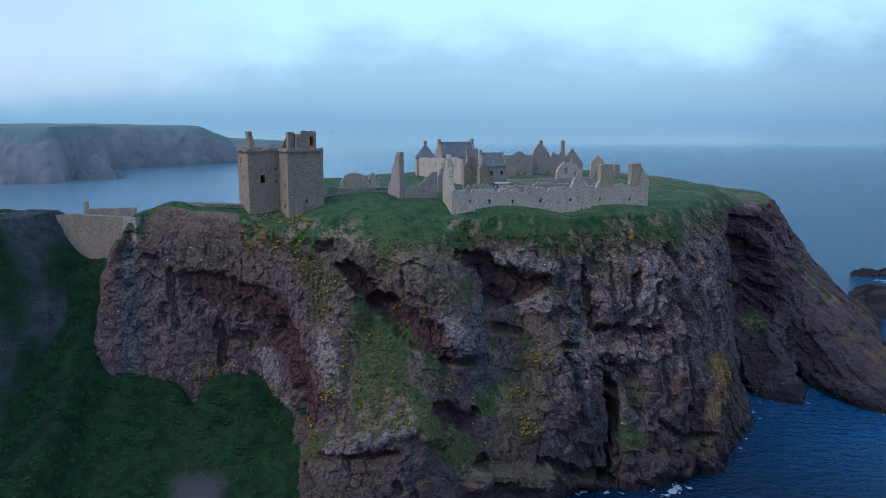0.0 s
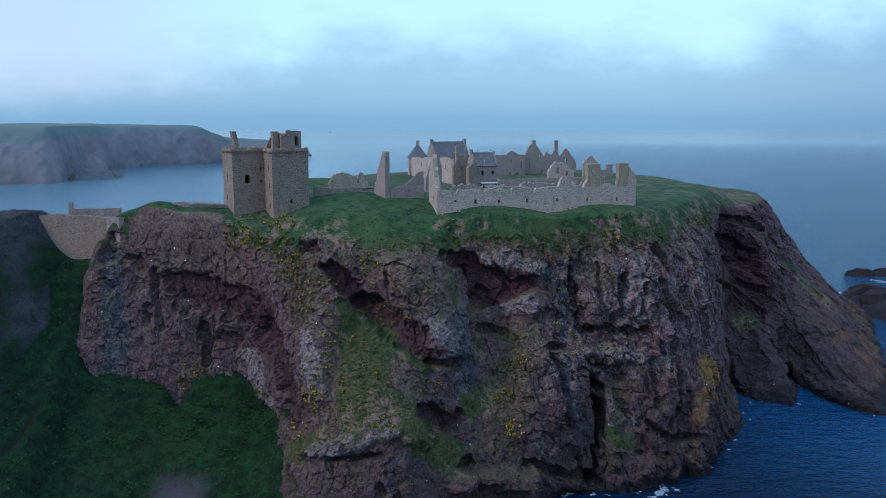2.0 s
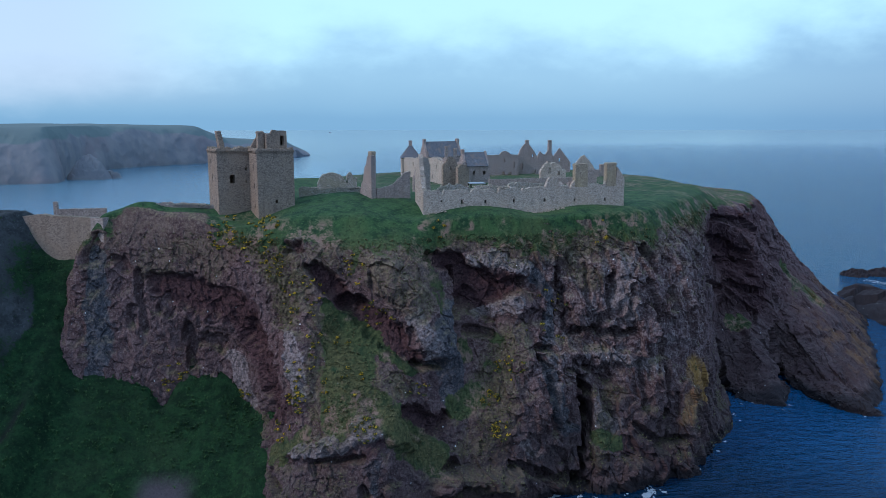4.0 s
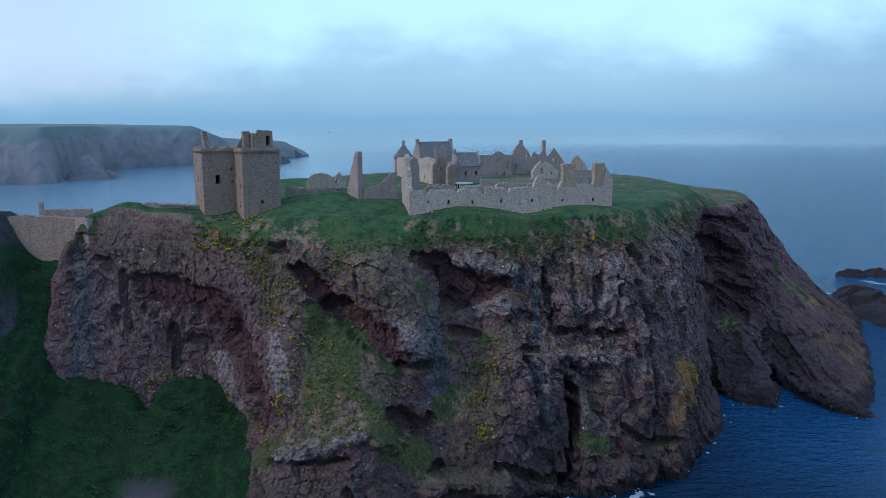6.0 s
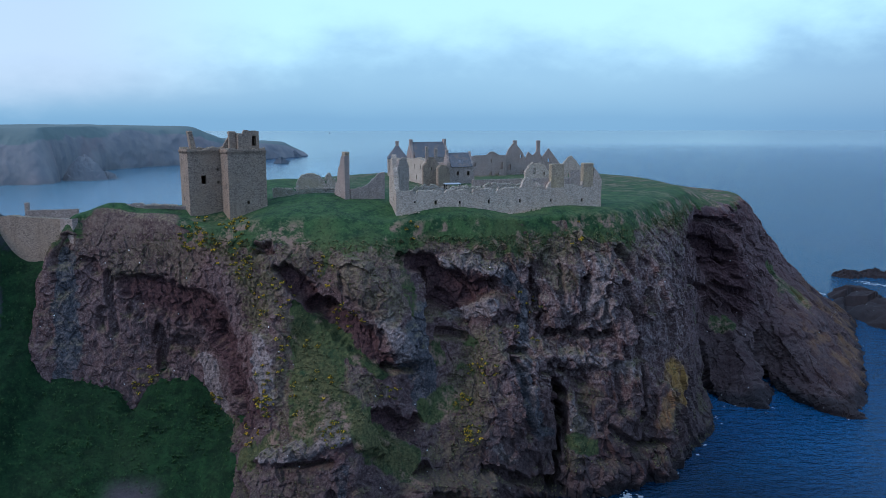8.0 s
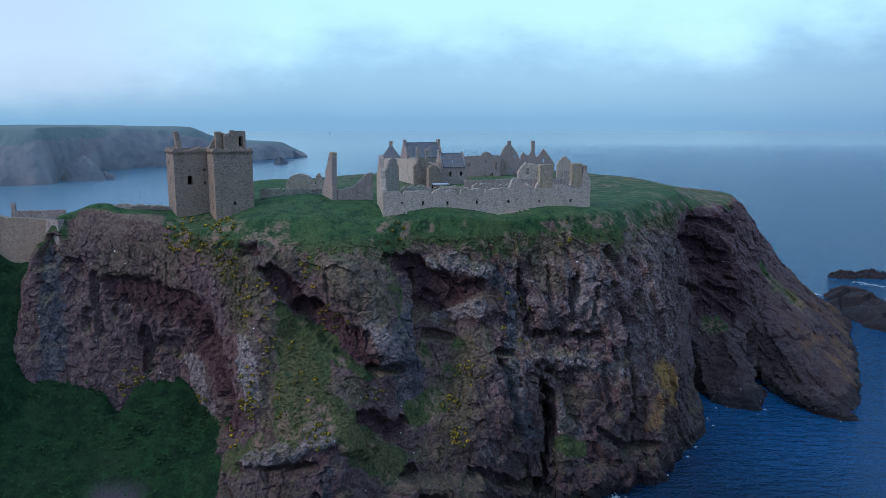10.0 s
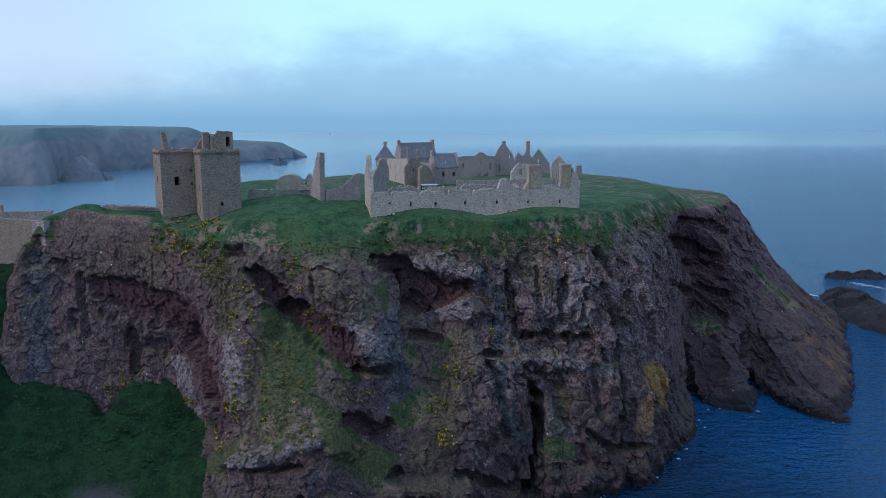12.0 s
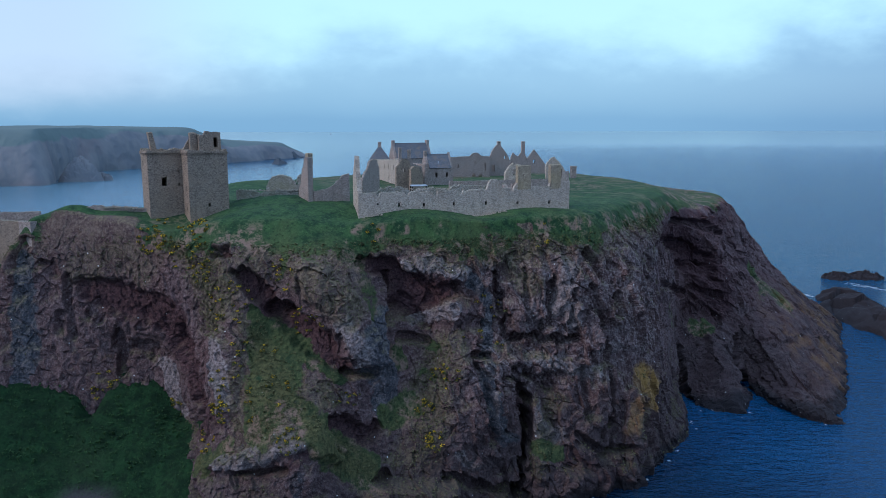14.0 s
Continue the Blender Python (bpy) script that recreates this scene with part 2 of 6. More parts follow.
def gully_look(add, wire, place):
    """Lush grass and nettles, their colour deepened for the gully's shade, grey scree on the mainland slope, a shingle
    patch and a trodden line.
    """
    m = lambda *a, **k: maths(add, wire, *a, **k)
    big = grain(add, wire, place, 0.07, 4, 0.6)
    mid = grain(add, wire, place, 0.5, 6, 0.65)
    pebble = grain(add, wire, place, 1.9, 6, 0.75)
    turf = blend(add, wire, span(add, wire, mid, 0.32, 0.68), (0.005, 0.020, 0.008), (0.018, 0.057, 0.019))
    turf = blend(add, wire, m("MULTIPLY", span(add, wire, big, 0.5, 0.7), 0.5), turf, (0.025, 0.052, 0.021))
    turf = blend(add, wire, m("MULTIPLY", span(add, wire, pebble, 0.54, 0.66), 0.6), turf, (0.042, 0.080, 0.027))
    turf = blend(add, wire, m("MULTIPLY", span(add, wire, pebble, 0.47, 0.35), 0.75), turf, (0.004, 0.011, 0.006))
    scree = blend(add, wire, span(add, wire, mid, 0.3, 0.7), (0.034, 0.042, 0.044), (0.08, 0.088, 0.09))
    scree = blend(add, wire, m("MULTIPLY", span(add, wire, pebble, 0.54, 0.7), 0.7), scree, (0.17, 0.18, 0.185))
    scree = blend(add, wire, m("MULTIPLY", span(add, wire, pebble, 0.45, 0.32), 0.8), scree, (0.016, 0.022, 0.02))
    g = m("ADD", field(add, "grass"), m("MULTIPLY", m("SUBTRACT", m("ADD", m("MULTIPLY", mid, 0.5), m("MULTIPLY", pebble, 0.5)), 0.5), 1.2))
    c = blend(add, wire, span(add, wire, g, 0.42, 0.60), scree, turf)
    c = blend(add, wire, m("MULTIPLY", field(add, "shingle"), 0.9), c, blend(add, wire, pebble, (0.06, 0.05, 0.06), (0.13, 0.11, 0.125)))
    c = blend(add, wire, m("MULTIPLY", field(add, "track"), 0.8), c, (0.018, 0.02, 0.018))
    return c, m("ADD", pebble, m("MULTIPLY", mid, 0.6))


GULLY = surface("shaded_gully_turf", gully_look, 0.95, 0.5, 0.2)


def far_look(add, wire, place):
    m = lambda *a, **k: maths(add, wire, *a, **k)
    big = grain(add, wire, place, 0.012, 5, 0.6)
    mid = grain(add, wire, place, 0.05, 5, 0.6, (1, 1, 0.5))
    # haze of the distance is mixed into these rock and turf colours
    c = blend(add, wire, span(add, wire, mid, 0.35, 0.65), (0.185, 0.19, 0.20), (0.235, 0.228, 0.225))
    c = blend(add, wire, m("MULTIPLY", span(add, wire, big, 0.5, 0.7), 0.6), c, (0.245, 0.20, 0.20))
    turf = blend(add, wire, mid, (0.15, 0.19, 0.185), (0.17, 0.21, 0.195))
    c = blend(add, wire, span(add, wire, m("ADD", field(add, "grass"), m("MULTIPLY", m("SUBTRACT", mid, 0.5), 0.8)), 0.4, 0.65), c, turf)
    return c, mid


FAR = surface("hazed_distant_cliff", far_look, 1.0, 0.25, 0.0)


def far_rock_look(add, wire, place):
    # blue haze put into the colour of the far sea rocks
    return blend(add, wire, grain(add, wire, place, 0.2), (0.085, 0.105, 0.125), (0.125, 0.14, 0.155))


FAR_ROCK = surface("hazed_distant_rock", far_rock_look, 1.0, 0.0, 0.0)


def sea_material():
    mat = bpy.data.materials.new("sea_water")
    mat.use_nodes = True
    tree = mat.node_tree
    tree.nodes.clear()
    add, wire = node_group(tree)
    m = lambda *a, **k: maths(add, wire, *a, **k)
    bsdf, out = add("ShaderNodeBsdfPrincipled"), add("ShaderNodeOutputMaterial")
    wire(bsdf.outputs[0], out.inputs[0])
    place = add("ShaderNodeTexCoord").outputs["Object"]
    turn = add("ShaderNodeMapping")
    turn.inputs["Rotation"].default_value = (0, 0, radians(-28))
    turn.inputs["Scale"].default_value = (0.55, 1.25, 1)
    wire(place, turn.inputs[0])
    p = turn.outputs[0]
    swell = grain(add, wire, p, 0.11, 3, 0.5)
    chop = grain(add, wire, p, 0.42, 5, 0.6)
    ripple = grain(add, wire, p, 1.7, 3, 0.6)
    broad = grain(add, wire, place, 0.012, 3, 0.5)
    c = blend(add, wire, broad, (0.002, 0.046, 0.130), (0.006, 0.076, 0.185))
    bsdf.inputs["Roughness"].default_value = 0.12
    bsdf.inputs["IOR"].default_value = 1.33
    h = m("ADD", m("MULTIPLY", swell, 1.6), m("ADD", m("MULTIPLY", chop, 2.4), m("MULTIPLY", ripple, 0.9)))
    b = add("ShaderNodeBump")
    # choppy round the point and under the cliff, calm in the bay and far out
    sep = add("ShaderNodeSeparateXYZ")
    wire(place, sep.inputs[0])
    open_water = m("MULTIPLY", span(add, wire, m("DIVIDE", sep.outputs[0], m("ADD", m("MULTIPLY", m("MAXIMUM", sep.outputs[1], 0.0), 0.3), 100.0)), -0.4, 0.9), span(add, wire, sep.outputs[1], 2600, 250))
    wire(m("ADD", 1.0, m("DIVIDE", m("MAXIMUM", m("SUBTRACT", sep.outputs[1], 260.0), 0.0), 1600.0)), b.inputs["Distance"])
    bay = m("MULTIPLY", span(add, wire, sep.outputs[0], -90, -180), span(add, wire, sep.outputs[1], 1500, 1000))
    wire(m("ADD", 0.40, m("MULTIPLY", bay, 0.45)), bsdf.inputs["Specular IOR Level"])
    wire(m("ADD", m("MULTIPLY", span(add, wire, sep.outputs[1], 4200, 900), m("ADD", 0.10, m("MULTIPLY", bay, 0.06))), m("MULTIPLY", open_water, 0.85)), b.inputs["Strength"])
    # the cliff's dark reflection is put into the colour close in, bluer further out
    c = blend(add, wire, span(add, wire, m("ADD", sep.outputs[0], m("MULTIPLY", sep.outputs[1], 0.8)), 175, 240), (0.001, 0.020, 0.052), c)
    c = blend(add, wire, span(add, wire, sep.outputs[1], 150, 420), c, blend(add, wire, broad, (0.003, 0.055, 0.125), (0.007, 0.085, 0.170)))
    # shallow bay: its pale sky reflection is put into the base colour
    wire(blend(add, wire, bay, c, (0.115, 0.235, 0.30)), bsdf.inputs["Base Color"])
    wire(h, b.inputs["Height"])
    wire(b.outputs[0], bsdf.inputs["Normal"])
    return mat


SEA = sea_material()


def plain(name, a, b, scale=3.0, rough=0.9):
    return surface(name, lambda add, wire, place: blend(add, wire, grain(add, wire, place, scale), a, b), rough)


FOAM = plain("sea_foam", (0.12, 0.19, 0.24), (0.42, 0.48, 0.52), 2.5, 0.8)
GORSE = plain("gorse_flower", (0.55, 0.34, 0.015), (0.78, 0.54, 0.04), 2.0)
GORSE_LEAF = plain("gorse_leaf", (0.05, 0.06, 0.02), (0.10, 0.11, 0.035), 2.0)
STRAW = plain("dry_tussock", (0.09, 0.092, 0.04), (0.20, 0.185, 0.09), 0.3)
NETTLE = plain("nettle_leaf", (0.012, 0.042, 0.014), (0.06, 0.125, 0.038), 0.5)
DARKWOOD = plain("dark_timber", (0.03, 0.025, 0.02), (0.06, 0.05, 0.04), 4.0)
WHITE = plain("white_paint", (0.7, 0.72, 0.74), (0.8, 0.8, 0.8), 2.0)

# ---- noise on arrays ----
def chance(i, j, k, seed):
    """A number from 0 to 1 for each whole-number cell."""
    h = (i * 374761393 + j * 668265263 + k * 2147483647 + seed * 1274126177) & 0xFFFFFFFF
    h = ((h ^ (h >> 13)) * 1274126177) & 0xFFFFFFFF
    h = ((h ^ (h >> 16)) * 2246822519) & 0xFFFFFFFF
    return ((h ^ (h >> 15)) & 0xFFFFFF) / float(0xFFFFFF)


def dice(i, j, k, seed):
    """Three rough numbers from 0 to 1 for each whole-number cell."""
    h = (chance(i, j, k, seed) * 16777215).astype(np.int64)
    return (h & 255) / 255.0, ((h >> 8) & 255) / 255.0, ((h >> 16) & 255) / 255.0


def lattice(p, scale, seed=0):
    """Smooth noise, -1 to 1, with features of about scale metres (a number or one for each axis)."""
    q = p / np.asarray(scale, float)
    c = np.floor(q).astype(np.int64)
    f = q - c
    f = f * f * f * (f * (f * 6 - 15) + 10)
    total = 0.0
    for a in (0, 1):
        for b in (0, 1):
            for d in (0, 1):
                w = (f[..., 0] if a else 1 - f[..., 0]) * (f[..., 1] if b else 1 - f[..., 1]) * (f[..., 2] if d else 1 - f[..., 2])
                total = total + w * chance(c[..., 0] + a, c[..., 1] + b, c[..., 2] + d, seed)
    return total * 2 - 1


def layered(p, scale, octaves=4, seed=0, gain=0.5):
    total, amp, norm = 0.0, 1.0, 0.0
    scale = np.asarray(scale, float)
    for o in range(octaves):
        total = total + amp * lattice(p + 17.3 * o, scale / 2 ** o, seed + o)
        norm += amp
        amp *= gain
    return total / norm


def ridges(p, scale, octaves=3, seed=0):
    total, amp, norm = 0.0, 1.0, 0.0
    scale = np.asarray(scale, float)
    for o in range(octaves):
        total = total + amp * (1 - 2 * np.abs(lattice(p + 9.1 * o, scale / 2 ** o, seed + o)))
        norm += amp
        amp *= 0.5
    return total / norm


def blocks(p, scale, seed=0):
    """Jointed blocks: the offset (-1 to 1) of the nearest cell and the distance to the joint."""
    q = p / np.asarray(scale, float)
    c = np.floor(q).astype(np.int64)
    best, second, value = np.full(q.shape[:-1], 9.0), np.full(q.shape[:-1], 9.0), np.zeros(q.shape[:-1])
    for a in (-1, 0, 1):
        for b in (-1, 0, 1):
            for d in (-1, 0, 1):
                i, j, k = c[..., 0] + a, c[..., 1] + b, c[..., 2] + d
                dx = i + chance(i, j, k, seed) - q[..., 0]
                dy = j + chance(i, j, k, seed + 1) - q[..., 1]
                dz = k + chance(i, j, k, seed + 2) - q[..., 2]
                r = np.sqrt(dx * dx + dy * dy + dz * dz)
                near = r < best
                second = np.where(near, best, np.minimum(second, r))
                value = np.where(near, chance(i, j, k, seed + 3), value)
                best = np.where(near, r, best)
    return value * 2 - 1, second - best


def facets(p, scale, seed=0, tilt=1.0):
    """Broken rock: each cell is a plane of its own height and tilt (-1 to 1), with a step to the next."""
    q = p / np.asarray(scale, float)
    c = np.floor(q).astype(np.int64)
    best, value = np.full(q.shape[:-1], 9.0), np.zeros(q.shape[:-1])
    for a, b, d in itertools.product((-1, 0, 1), repeat=3):
        i, j, k = c[..., 0] + a, c[..., 1] + b, c[..., 2] + d
        rx, ry, rz = dice(i, j, k, seed)
        dx, dy, dz = q[..., 0] - i - rx, q[..., 1] - j - ry, q[..., 2] - k - rz
        r = dx * dx + dy * dy + dz * dz
        tx, ty, up = dice(i, j, k, seed + 3)
        plane = up * 2 - 1 + tilt * (dx * (tx * 2 - 1) + dy * (ty * 2 - 1) + dz * (rx + ry - 1))
        near = r < best
        value = np.where(near, plane, value)
        best = np.where(near, r, best)
    return value


def ease(v, a, b):
    t = np.clip((v - a) / (b - a), 0, 1)
    return t * t * (3 - 2 * t)


def sheet(name, grid, material, around=False, fields=None, smooth=True):
    """One mesh from a grid of places (rows, columns, 3); around: the last column joins the first."""
    rows, cols = grid.shape[:2]
    ids = np.arange(rows * cols).reshape(rows, cols)
    if around:
        ids = np.concatenate([ids, ids[:, :1]], 1)
    quads = np.stack([ids[:-1, :-1], ids[:-1, 1:], ids[1:, 1:], ids[1:, :-1]], -1).reshape(-1, 4)
    me = bpy.data.meshes.new(name)
    me.vertices.add(rows * cols)
    me.vertices.foreach_set("co", grid.reshape(-1).astype(np.float32))
    me.loops.add(quads.size)
    me.loops.foreach_set("vertex_index", quads.reshape(-1).astype(np.int32))
    me.polygons.add(len(quads))
    me.polygons.foreach_set("loop_start", np.arange(0, quads.size, 4, dtype=np.int32))
    me.polygons.foreach_set("use_smooth", np.full(len(quads), smooth))
    me.update(calc_edges=True)
    for key, values in (fields or {}).items():
        at = me.attributes.new(key, "FLOAT", "POINT")
        at.data.foreach_set("value", np.clip(values, 0, 1).reshape(-1).astype(np.float32))
    me.materials.append(material)
    me.validate()
    return new(name, me)


def slopes(grid, around=False):
    """Unit normals of a grid of places."""
    du = np.roll(grid, -1, 1) - np.roll(grid, 1, 1) if around else np.gradient(grid, axis=1)
    dv = np.gradient(grid, axis=0)
    n = np.cross(du, dv)
    return n / np.maximum(np.linalg.norm(n, axis=-1, keepdims=True), 1e-9)


# ---- the sea ----
def sea():
    near = np.linspace(-1, 1, 9)
    xs, ys = np.meshgrid(np.sign(near) * np.abs(near) ** 2 * 9000, np.sign(near) * np.abs(near) ** 2 * 9000)
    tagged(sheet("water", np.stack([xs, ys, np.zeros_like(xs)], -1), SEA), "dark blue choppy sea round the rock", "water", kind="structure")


sea()

# ---- the rock: plan outlines at rising heights, from the gully round the seaward face to the point ----
FOOT = [(-62, 182), (-68, 150), (-57, 146), (-48, 146), (-40, 147), (-32, 147), (-25, 134), (-20, 124.5), (-15, 123.5), (-8, 123), (0, 123), (7, 128), (11, 130.5), (16, 131), (24, 136.5), (32, 142), (37, 143), (42, 142),
        (49, 144.5), (56, 149), (61, 150), (68, 161), (78, 174), (85, 196), (92, 190), (103, 198), (107, 208), (112, 187.5), (118, 186), (129.5, 204), (155, 256), (162, 286)]
BASE = [(-60, 182), (-67.5, 149), (-57, 146), (-48, 146), (-40, 147), (-32, 147), (-25, 135), (-20, 126.5), (-15, 125.5), (-8, 125), (0, 125.5), (7, 131), (11, 134), (16, 135), (24, 138), (32, 143.5), (37, 145.5), (42, 144.5),
        (49, 146), (56, 151), (61.5, 152), (67.5, 164), (78, 183), (86, 207), (94, 207), (101, 207), (107, 216), (113, 203), (121, 208), (134, 228), (148, 260), (150, 286)]
LOW = [(-58, 182), (-67, 149), (-56, 147), (-48, 148.5), (-40, 150), (-32, 150.5), (-25, 144), (-20, 134.5), (-15, 130), (-8, 127.3), (-1, 126.5), (6, 135.5), (11, 138.5), (16, 140), (24, 139.7), (32, 142.5), (37, 148), (42, 148.5),
       (49, 149.6), (56, 152.5), (61.5, 155), (67.5, 165.5), (78, 189), (87, 214), (94, 218), (100, 219), (107, 221), (113, 223), (121, 228), (130, 241), (139.5, 264), (138, 285)]
MID = [(-57, 182), (-66.5, 149.5), (-56, 149.3), (-48, 151), (-40, 152.8), (-32, 152), (-25, 143), (-20, 136), (-15, 133.8), (-8, 132), (0, 134), (7, 139), (11, 141), (16, 145), (24, 142.8), (32, 145.5), (37, 149.8), (42, 150),
       (49, 151.5), (56, 154.3), (61.5, 158.5), (67, 168), (77, 191), (87, 215), (94, 217.5), (99, 219.5), (105, 224), (110, 229), (117, 238), (124.5, 250), (132, 267), (130, 284)]
HIGH = [(-56, 182), (-66, 151.5), (-56, 151.8), (-48, 152.2), (-40, 152), (-32, 149), (-25, 144.5), (-20, 140.5), (-15, 137), (-8, 140), (0, 138.8), (7, 138.8), (11, 143), (16, 148.3), (24, 146.7), (32, 150), (37, 149.2), (42, 150.5),
        (49, 151.8), (56, 154.8), (61.5, 159.5), (66, 170), (76, 190), (86, 215), (94, 218), (100, 221), (104, 227), (109, 233), (114, 241), (118.5, 251), (125, 266), (121, 282)]
UPPER = [(-55, 182), (-65, 154), (-56, 153.8), (-48, 153), (-40, 152), (-32, 148.8), (-25, 144.3), (-20, 142), (-15, 141), (-8, 141.5), (0, 138.8), (7, 143), (11, 147.5), (16, 148.3), (24, 147.9), (32, 151.2), (37, 151.2), (42, 151.7),
         (49, 153.5), (56, 157.5), (61, 162), (65.5, 172), (74.5, 188.5), (84, 212), (92, 217.5), (98.5, 223.5), (103, 230.5), (107.5, 237), (111.5, 244.5), (115, 254), (119.5, 266), (115, 282)]
BROW = [(-54, 182), (-63, 156), (-56, 155), (-48, 154), (-40, 153), (-32, 149.7), (-25, 146), (-20, 143.5), (-15, 142.8), (-8, 143), (0, 142.2), (7, 146.3), (11, 148), (16, 148.4), (24, 149.3), (32, 151.6), (37, 153), (42, 153.7),
        (49, 156), (56, 160), (60, 165), (64.5, 174), (73, 188), (82, 208), (90, 218), (97, 226), (101, 232.5), (105.5, 240), (108.5, 247), (111.5, 255), (113.5, 266), (106, 282)]
RIM = [(-53, 182), (-60, 159), (-55.5, 157), (-48.5, 156), (-41, 154), (-33, 151.5), (-25.5, 149.7), (-20, 149), (-15, 149), (-8, 149.5), (0, 150), (7, 149.7), (11.5, 150.3), (16.5, 151.3), (24.5, 152.2), (32, 154), (37, 155), (42, 156.3),
       (49, 159), (55, 165), (58.5, 171), (63, 179), (70, 190), (78, 207), (86, 222), (94, 233), (97.5, 240), (100, 246), (103, 251), (105.5, 257), (106.5, 266), (98, 282)]
BEHIND = [(86, 318), (70, 366), (0, 350), (-36, 290), (-50, 222)]
HEIGHTS = (0.0, 8.0, 17.0, 26.0, 35.0, 43.0, 48.0)
HEART = np.array((25.0, 240.0))


def top_height(x, y):
    """The lie of the land on top of the rock."""
    z = 54.6 + 2.2 * np.exp(-((x + 6) / 22) ** 2 - ((y - 172) / 22) ** 2) - 0.027 * np.clip(y - 175, 0, 200)
    z = z + 0.4 * np.exp(-((x + 48) / 11) ** 2 - ((y - 160) / 9) ** 2)
    z = z - 2.6 * np.exp(-((x + 30.5) / 8) ** 2 - ((y - 154) / 6) ** 2)
    z = z - 1.2 * np.exp(-((x - 4) / 9) ** 2 - ((y - 152) / 4) ** 2)
    for cx, cy, r, by in ((3, 153, 5, -0.5), (16.5, 155, 6, 0.7), (28.8, 158.5, 4, -1.0), (41, 161.5, 7, 0.6)):
        z = z + by * np.exp(-((x - cx) / r) ** 2 - ((y - cy) / 4.5) ** 2)
    z = z + 0.9 * np.exp(-((x + 14) / 10) ** 2 - ((y - 165.5) / 4.5) ** 2)
    z = z - 6.5 * ease(x - 0.12 * (y - 200), 74, 112)
    z = z + 2.6 * np.exp(-((x + 30) / 16) ** 2 - ((y - 228) / 18) ** 2)
    # turfy hummock at the end of the parapet
    z = z + 2.3 * np.exp(-((x + 52.5) / 3.8) ** 4 - ((y - 158.5) / 2.2) ** 2)
    z = z - 3.0 * ease(-x, 38, 50) * ease(y, 164, 172)
    return z + 1.0 * np.exp(-((x - 84) / 9) ** 2 - ((y - 228) / 12) ** 2)


def curve_round(points, steps):
    """A smooth closed line through points; steps: how many samples each stretch gets."""
    p = np.asarray(points, float)
    n, out = len(p), []
    for i in range(n):
        a, b, c, d = p[i - 1], p[i], p[(i + 1) % n], p[(i + 2) % n]
        t = (np.arange(steps[i]) / steps[i])[:, None]
        out.append(0.5 * (2 * b + (c - a) * t + (2 * a - 5 * b + 4 * c - d) * t ** 2 + (3 * b - 3 * c + d - a) * t ** 3))
    return np.concatenate(out)


def stroke(q, path, soft=0.45):
    """1 along a line of (x, z, half width) on the face, falling to 0 past its edge; q: the (x, z) of each place."""
    best = np.zeros(q.shape[:-1])
    for (ax, az, aw), (bx, bz, bw) in zip(path, path[1:]):
        d = np.array((bx - ax, bz - az))
        off = q - np.array((ax, az))
        t = np.clip((off @ d) / max(float(d @ d), 1e-6), 0, 1)
        far = np.linalg.norm(off - t[..., None] * d, axis=-1) / (aw + (bw - aw) * t)
        best = np.maximum(best, ease(far, 1.0 + soft, 1.0 - soft))
    return best


SURFACE = {}


def loft():
    """The bare form: outlines joined from level to level, and closed over the top."""
    levels = (FOOT, BASE, LOW, MID, HIGH, UPPER, BROW, RIM)
    gaps = [math.dist(a, b) for a, b in zip(MID, MID[1:])]
    steps = [20] + [int(g / 0.19) + 1 for g in gaps[1:]] + [8] * (1 + len(BEHIND))
    rings = []
    for k, level in enumerate(levels):
        back = [tuple(HEART + (np.array(b) - HEART) * (1.12 - 0.018 * k)) for b in BEHIND]
        rings.append(curve_round(list(level) + back, steps))
    rings = np.stack(rings)
    z = np.zeros(rings.shape[:2])
    z[:7] = np.array(HEIGHTS)[:, None]
    z[7] = np.maximum(top_height(rings[7, :, 0], rings[7, :, 1]) - 0.8, 48.6)
    cage = np.concatenate([rings, z[..., None]], -1)
    base = cage[:1] + (cage[:1] - cage[1:2]) * 0.33
    base[..., 2] = -4
    cage = np.concatenate([base, cage])
    marks = np.array([0, 1.3, 4, 7, 10, 13, 15.7, 17.5, 20.0])
    rise = np.linspace(0.6, 20.0, 285)
    slope = np.gradient(cage, marks, axis=0)
    k = np.clip(np.searchsorted(marks, rise, side="right") - 1, 0, len(marks) - 2)
    h = (marks[k + 1] - marks[k])[:, None, None]
    t = ((rise - marks[k]) / (marks[k + 1] - marks[k]))[:, None, None]
    face = ((2 * t ** 3 - 3 * t ** 2 + 1) * cage[k] + (t ** 3 - 2 * t ** 2 + t) * h * slope[k] * 0.8
            + (-2 * t ** 3 + 3 * t ** 2) * cage[k + 1] + (t ** 3 - t ** 2) * h * slope[k + 1] * 0.8)
    inward = np.concatenate([np.linspace(0.006, 0.25, 50), np.linspace(0.265, 1.0, 30)])
    edge = face[-1]
    top = np.empty((len(inward), edge.shape[0], 3))
    for i, w in enumerate(inward):
        top[i, :, :2] = edge[:, :2] + (HEART - edge[:, :2]) * w
        lie = top_height(top[i, :, 0], top[i, :, 1])
        top[i, :, 2] = edge[:, 2] + (lie - edge[:, 2]) * min(1.0, w / 0.05) ** 0.7
    return np.concatenate([face, top])


